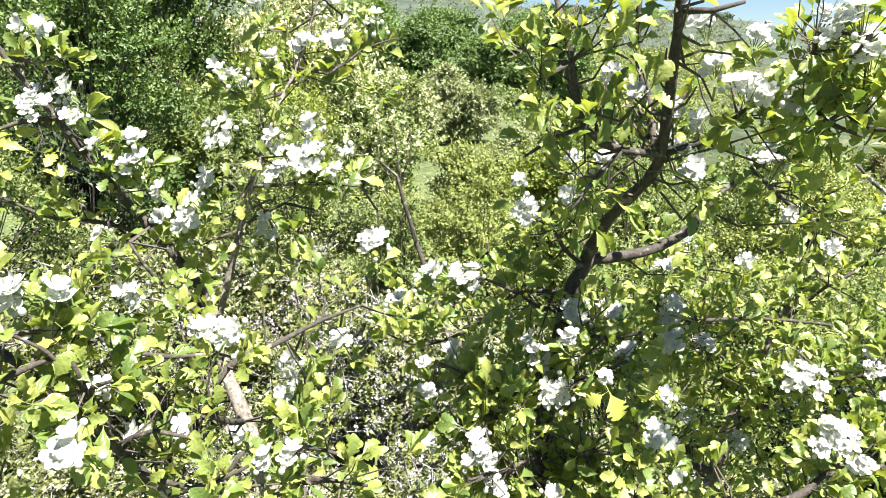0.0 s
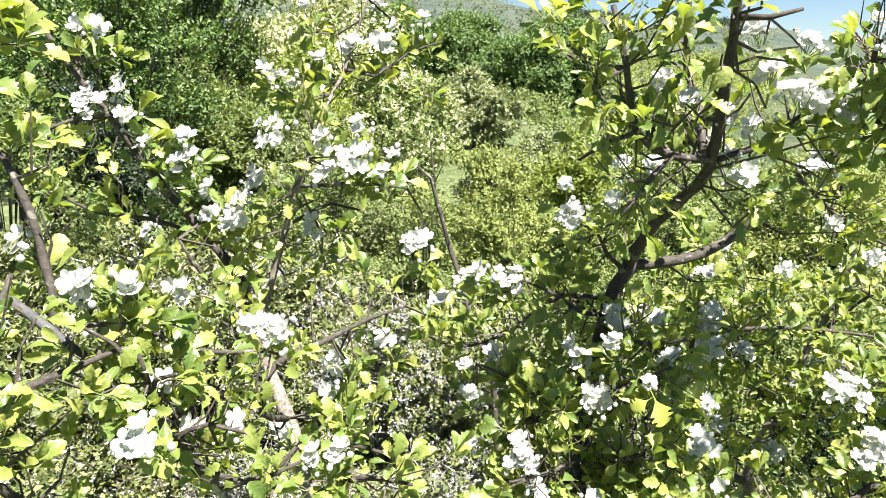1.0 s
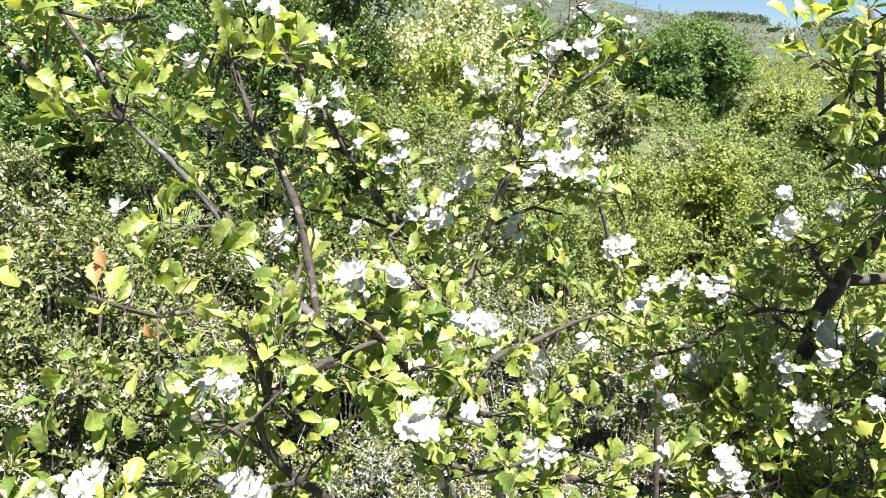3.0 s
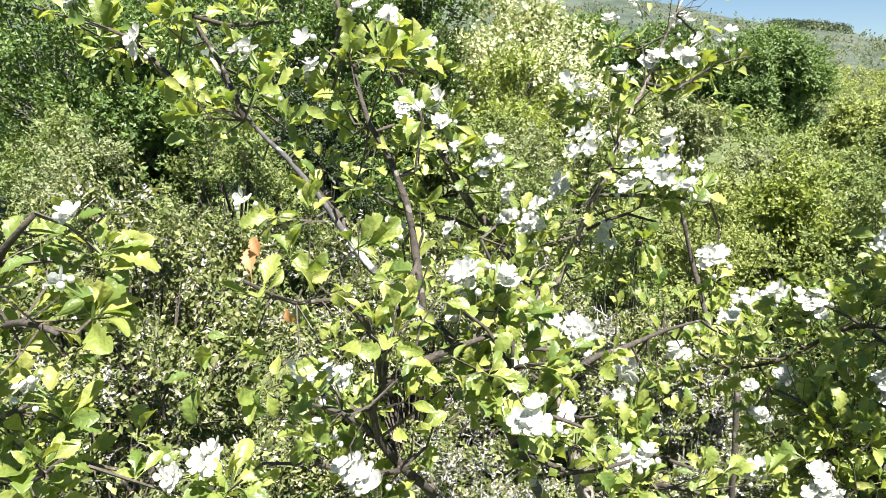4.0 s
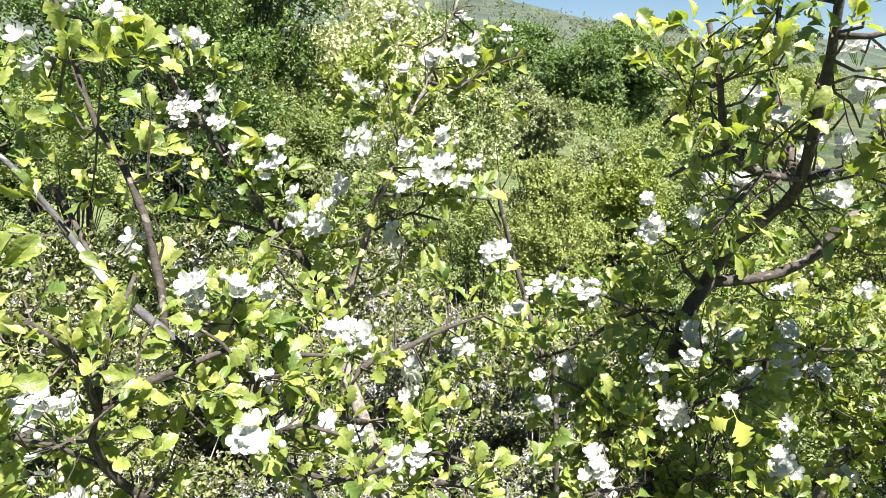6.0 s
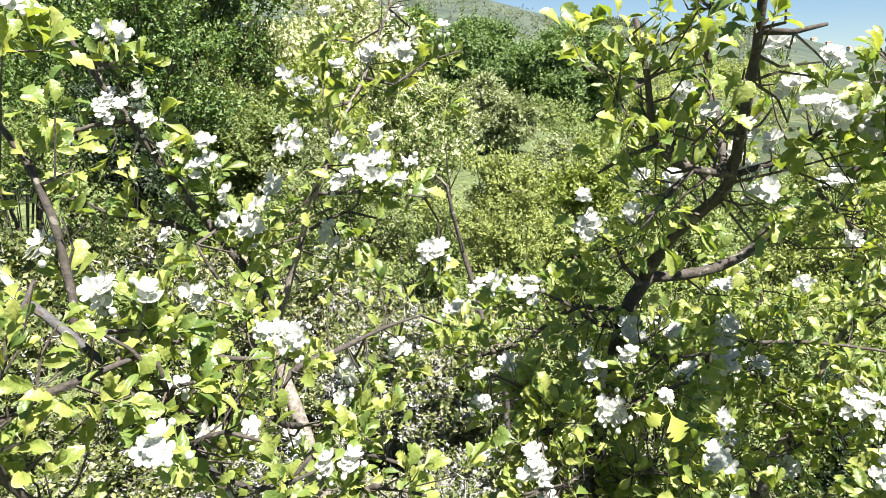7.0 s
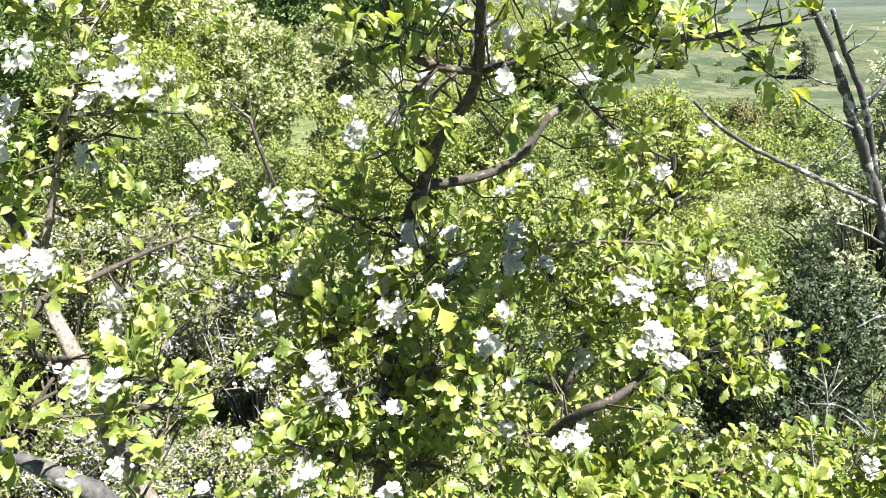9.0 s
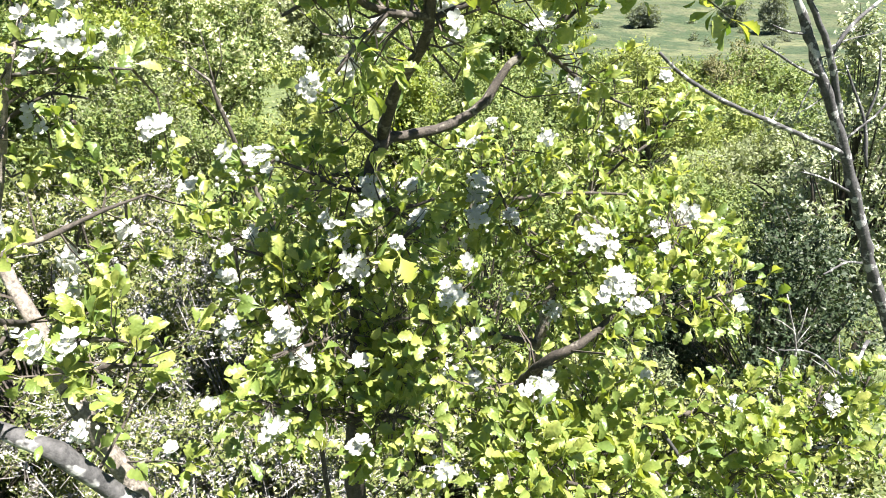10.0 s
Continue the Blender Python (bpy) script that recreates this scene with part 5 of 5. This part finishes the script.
part("berry_stalk", mesh_np("berry_stalk", *sticks([BERRY_AT], [BERRY_AT + Vector((0.002, 0.001, 0.017))], 0.0005, 0.0005), TWIG), left_tree)


# ---- bare dead tree and twigs ----
def dead_tree(name, label, lines, seed, twigs=0, wood=DEADWOOD):
    rng = np.random.default_rng(seed)
    root = thing(name, lines[0][0][:3], label, "dead tree", "bare wood")
    for i, points in enumerate(lines):
        line = spline(points, 0.02)
        part("trunk" if i == 0 else "branch", mesh_np("dead_branch", *tube(line, 9, 0.14, rng), wood, True), root)
        for _ in range(int(twigs * len(line) / 20)):
            k = int(rng.integers(len(line) // 3, len(line)))
            a = line[k, :3]
            d = rng.normal(0, 1, 3)
            d[2] = abs(d[2])
            b = a + d / np.linalg.norm(d) * rng.uniform(0.01, 0.05)
            part("spur", mesh_np("spur", *sticks([a], [b], min(0.002, line[k, 3] * 0.5), 0.0006), wood), root)
    return root


DEAD = {}


def bare(tree, points):
    """One line of dead wood, as (x, y, z, radius)."""
    DEAD.setdefault(tree, []).append(points)


bare("tree", [(1.470, 1.220, -0.150, 0.0237), (1.420, 1.210, 0.200, 0.0190), (1.330, 1.200, 0.482, 0.0160), (1.230, 1.200, 0.730, 0.0140), (1.152, 1.200, 0.890, 0.0122), (1.099, 1.200, 1.021, 0.0112), (1.039, 1.200, 1.165, 0.0105), (0.977, 1.200, 1.289, 0.0098), (0.929, 1.200, 1.390, 0.0077), (0.888, 1.200, 1.458, 0.0063), (0.837, 1.200, 1.523, 0.0042)])
bare("tree", [(1.039, 1.200, 1.181, 0.0063), (0.991, 1.190, 1.309, 0.0059), (0.928, 1.180, 1.410, 0.0053), (0.884, 1.170, 1.484, 0.0042)])
bare("tree", [(1.053, 1.200, 1.131, 0.0049), (0.897, 1.150, 1.195, 0.0046), (0.717, 1.080, 1.270, 0.0038), (0.623, 1.040, 1.319, 0.0032), (0.566, 1.010, 1.359, 0.0021)])
bare("tree", [(0.981, 1.200, 1.277, 0.0032), (0.915, 1.180, 1.303, 0.0024), (0.865, 1.160, 1.327, 0.0024), (0.827, 1.150, 1.345, 0.0024)])
bare("tree", [(0.950, 1.200, 1.355, 0.0024), (0.896, 1.180, 1.362, 0.0021), (0.840, 1.150, 1.378, 0.0015)])
bare("tree", [(1.081, 1.200, 1.050, 0.0028), (0.994, 1.170, 1.094, 0.0024), (0.922, 1.140, 1.120, 0.0015)])
bare("tree", [(1.131, 1.200, 0.897, 0.0028), (1.008, 1.100, 0.949, 0.0021), (0.923, 1.050, 0.955, 0.0014)])
bare("tree", [(0.988, 1.190, 1.315, 0.0038), (1.008, 1.190, 1.348, 0.0042), (1.043, 1.200, 1.377, 0.0038), (1.121, 1.220, 1.420, 0.0028)])
bare("tree", [(0.921, 1.180, 1.408, 0.0021), (0.935, 1.170, 1.421, 0.0018), (0.957, 1.160, 1.438, 0.0014), (0.975, 1.160, 1.463, 0.0010)])
bare("tree", [(0.985, 1.190, 1.331, 0.0018), (1.026, 1.200, 1.341, 0.0015), (1.105, 1.220, 1.349, 0.0011)])
bare("tree", [(1.150, 1.250, 1.084, 0.0035), (1.148, 1.270, 1.172, 0.0035), (1.118, 1.280, 1.240, 0.0028), (1.096, 1.280, 1.285, 0.0014)])
bare("tree", [(1.148, 1.270, 1.172, 0.0028), (1.166, 1.270, 1.238, 0.0024), (1.159, 1.270, 1.314, 0.0018)])
bare("tree", [(0.972, 1.200, 1.279, 0.0014), (0.950, 1.200, 1.235, 0.0011), (0.937, 1.200, 1.199, 0.0007)])
bare("tree", [(0.995, 1.200, 1.242, 0.0014), (0.963, 1.200, 1.223, 0.0011), (0.941, 1.200, 1.214, 0.0007)])
bare("tree", [(1.046, 1.200, 1.153, 0.0028), (1.076, 1.200, 1.176, 0.0024), (1.108, 1.200, 1.197, 0.0024), (1.157, 1.200, 1.257, 0.0018)])
bare("tree", [(1.178, 1.200, 0.713, 0.0042), (1.046, 1.100, 0.707, 0.0028), (0.922, 1.050, 0.799, 0.0018), (0.814, 1.000, 0.846, 0.0010)])
bare("sapling", [(0.044, 0.840, 0.000, 0.0044), (0.024, 0.820, 1.076, 0.0034), (0.006, 0.860, 1.169, 0.0032), (-0.011, 0.900, 1.215, 0.0032), (-0.033, 0.930, 1.282, 0.0032), (-0.048, 0.930, 1.334, 0.0027), (-0.056, 0.930, 1.369, 0.0021), (-0.077, 0.930, 1.388, 0.0009), (-0.106, 0.930, 1.401, 0.0005)])
bare("sapling", [(-0.051, 0.930, 1.334, 0.0013), (-0.052, 0.930, 1.370, 0.0010), (-0.059, 0.930, 1.430, 0.0005)])
bare("sapling", [(-0.052, 0.930, 1.363, 0.0008), (-0.039, 0.930, 1.391, 0.0006), (-0.037, 0.930, 1.426, 0.0003)])
bare("sapling", [(-0.058, 0.930, 1.363, 0.0008), (-0.075, 0.930, 1.378, 0.0005), (-0.079, 0.930, 1.413, 0.0003)])
bare("sapling", [(-0.035, 0.930, 1.289, 0.0008), (-0.066, 0.930, 1.338, 0.0006), (-0.093, 0.930, 1.378, 0.0003)])
bare("twigs", [(0.907, 1.050, 0.000, 0.0038), (0.880, 1.035, 0.660, 0.0030), (0.873, 1.030, 0.741, 0.0026), (0.870, 1.030, 0.834, 0.0022), (0.853, 1.030, 0.890, 0.0016), (0.840, 1.030, 0.935, 0.0010)])
bare("twigs", [(0.870, 1.030, 0.834, 0.0016), (0.878, 1.030, 0.872, 0.0013), (0.884, 1.030, 0.905, 0.0008)])
bare("twigs", [(0.862, 1.030, 0.862, 0.0014), (0.835, 1.030, 0.884, 0.0011), (0.816, 1.030, 0.893, 0.0007)])
bare("twigs", [(0.890, 1.030, 0.600, 0.0022), (0.846, 1.020, 0.745, 0.0018), (0.838, 1.020, 0.793, 0.0013), (0.828, 1.020, 0.828, 0.0010), (0.806, 1.020, 0.842, 0.0007)])
bare("twigs", [(0.900, 1.030, 0.560, 0.0022), (0.975, 1.030, 0.733, 0.0016), (0.962, 1.030, 0.805, 0.0012), (0.957, 1.030, 0.840, 0.0007)])
bare("twigs", [(0.975, 1.030, 0.733, 0.0016), (0.945, 1.030, 0.770, 0.0013), (0.905, 1.030, 0.800, 0.0008)])
dead_tree("dead_tree", "leafless grey tree with white lichen patches", DEAD["tree"], 201, 5)
dead_tree("dead_sapling", "small leafless sapling with pale forked twigs", DEAD["sapling"], 202, 4, BARK)
dead_tree("dead_twigs", "pale dry bare twigs standing in shade", DEAD["twigs"], 203, 3, GREYTWIG)


# ---- far village ----
def house(x, y, z, w, d, h, turn):
    """A small plastered house with a tiled gable roof."""
    root = thing("house", (x, y, z), "small plastered house with a red tiled roof on the far ridge", "house", "far village")
    m = Matrix.Translation((x, y, z)) @ Matrix.Rotation(turn, 4, "Z")
    v = [(sx * w / 2, sy * d / 2, q) for q in (-2.0, h) for sx, sy in ((-1, -1), (1, -1), (1, 1), (-1, 1))]
    part("wall", mesh_np("wall", v, [(0, 1, 5, 4), (1, 2, 6, 5), (2, 3, 7, 6), (3, 0, 4, 7)], PLASTER), root, m)
    e, r = 0.5, h + d * 0.32
    v = [(-w / 2 - e, -d / 2 - e, h - 0.2), (w / 2 + e, -d / 2 - e, h - 0.2), (w / 2 + e, 0, r), (-w / 2 - e, 0, r), (w / 2 + e, d / 2 + e, h - 0.2), (-w / 2 - e, d / 2 + e, h - 0.2)]
    part("roof", mesh_np("roof", v, [(0, 1, 2), (0, 2, 3), (3, 2, 4), (3, 4, 5), (0, 3, 5), (1, 4, 2)], ROOF), root, m)
    for i in range(2):
        q = (i - 0.5) * w * 0.5
        v = [(q - 0.6, -d / 2 - 0.06, h * 0.35), (q + 0.6, -d / 2 - 0.06, h * 0.35), (q + 0.6, -d / 2 - 0.06, h * 0.75), (q - 0.6, -d / 2 - 0.06, h * 0.75)]
        part("window", mesh_np("window", v, [(0, 1, 2, 3)], DARKWOOD), root, m)


rng = np.random.default_rng(9)
for _ in range(16):
    az, r = rng.uniform(23.0, 30.5), rng.uniform(1330, 1480)
    x, y = r * math.sin(radians(az)), r * math.cos(radians(az))
    house(x, y, ground_height(r, az), rng.uniform(6, 9), rng.uniform(5, 7), rng.uniform(3, 5.5), rng.uniform(-0.6, 0.6))
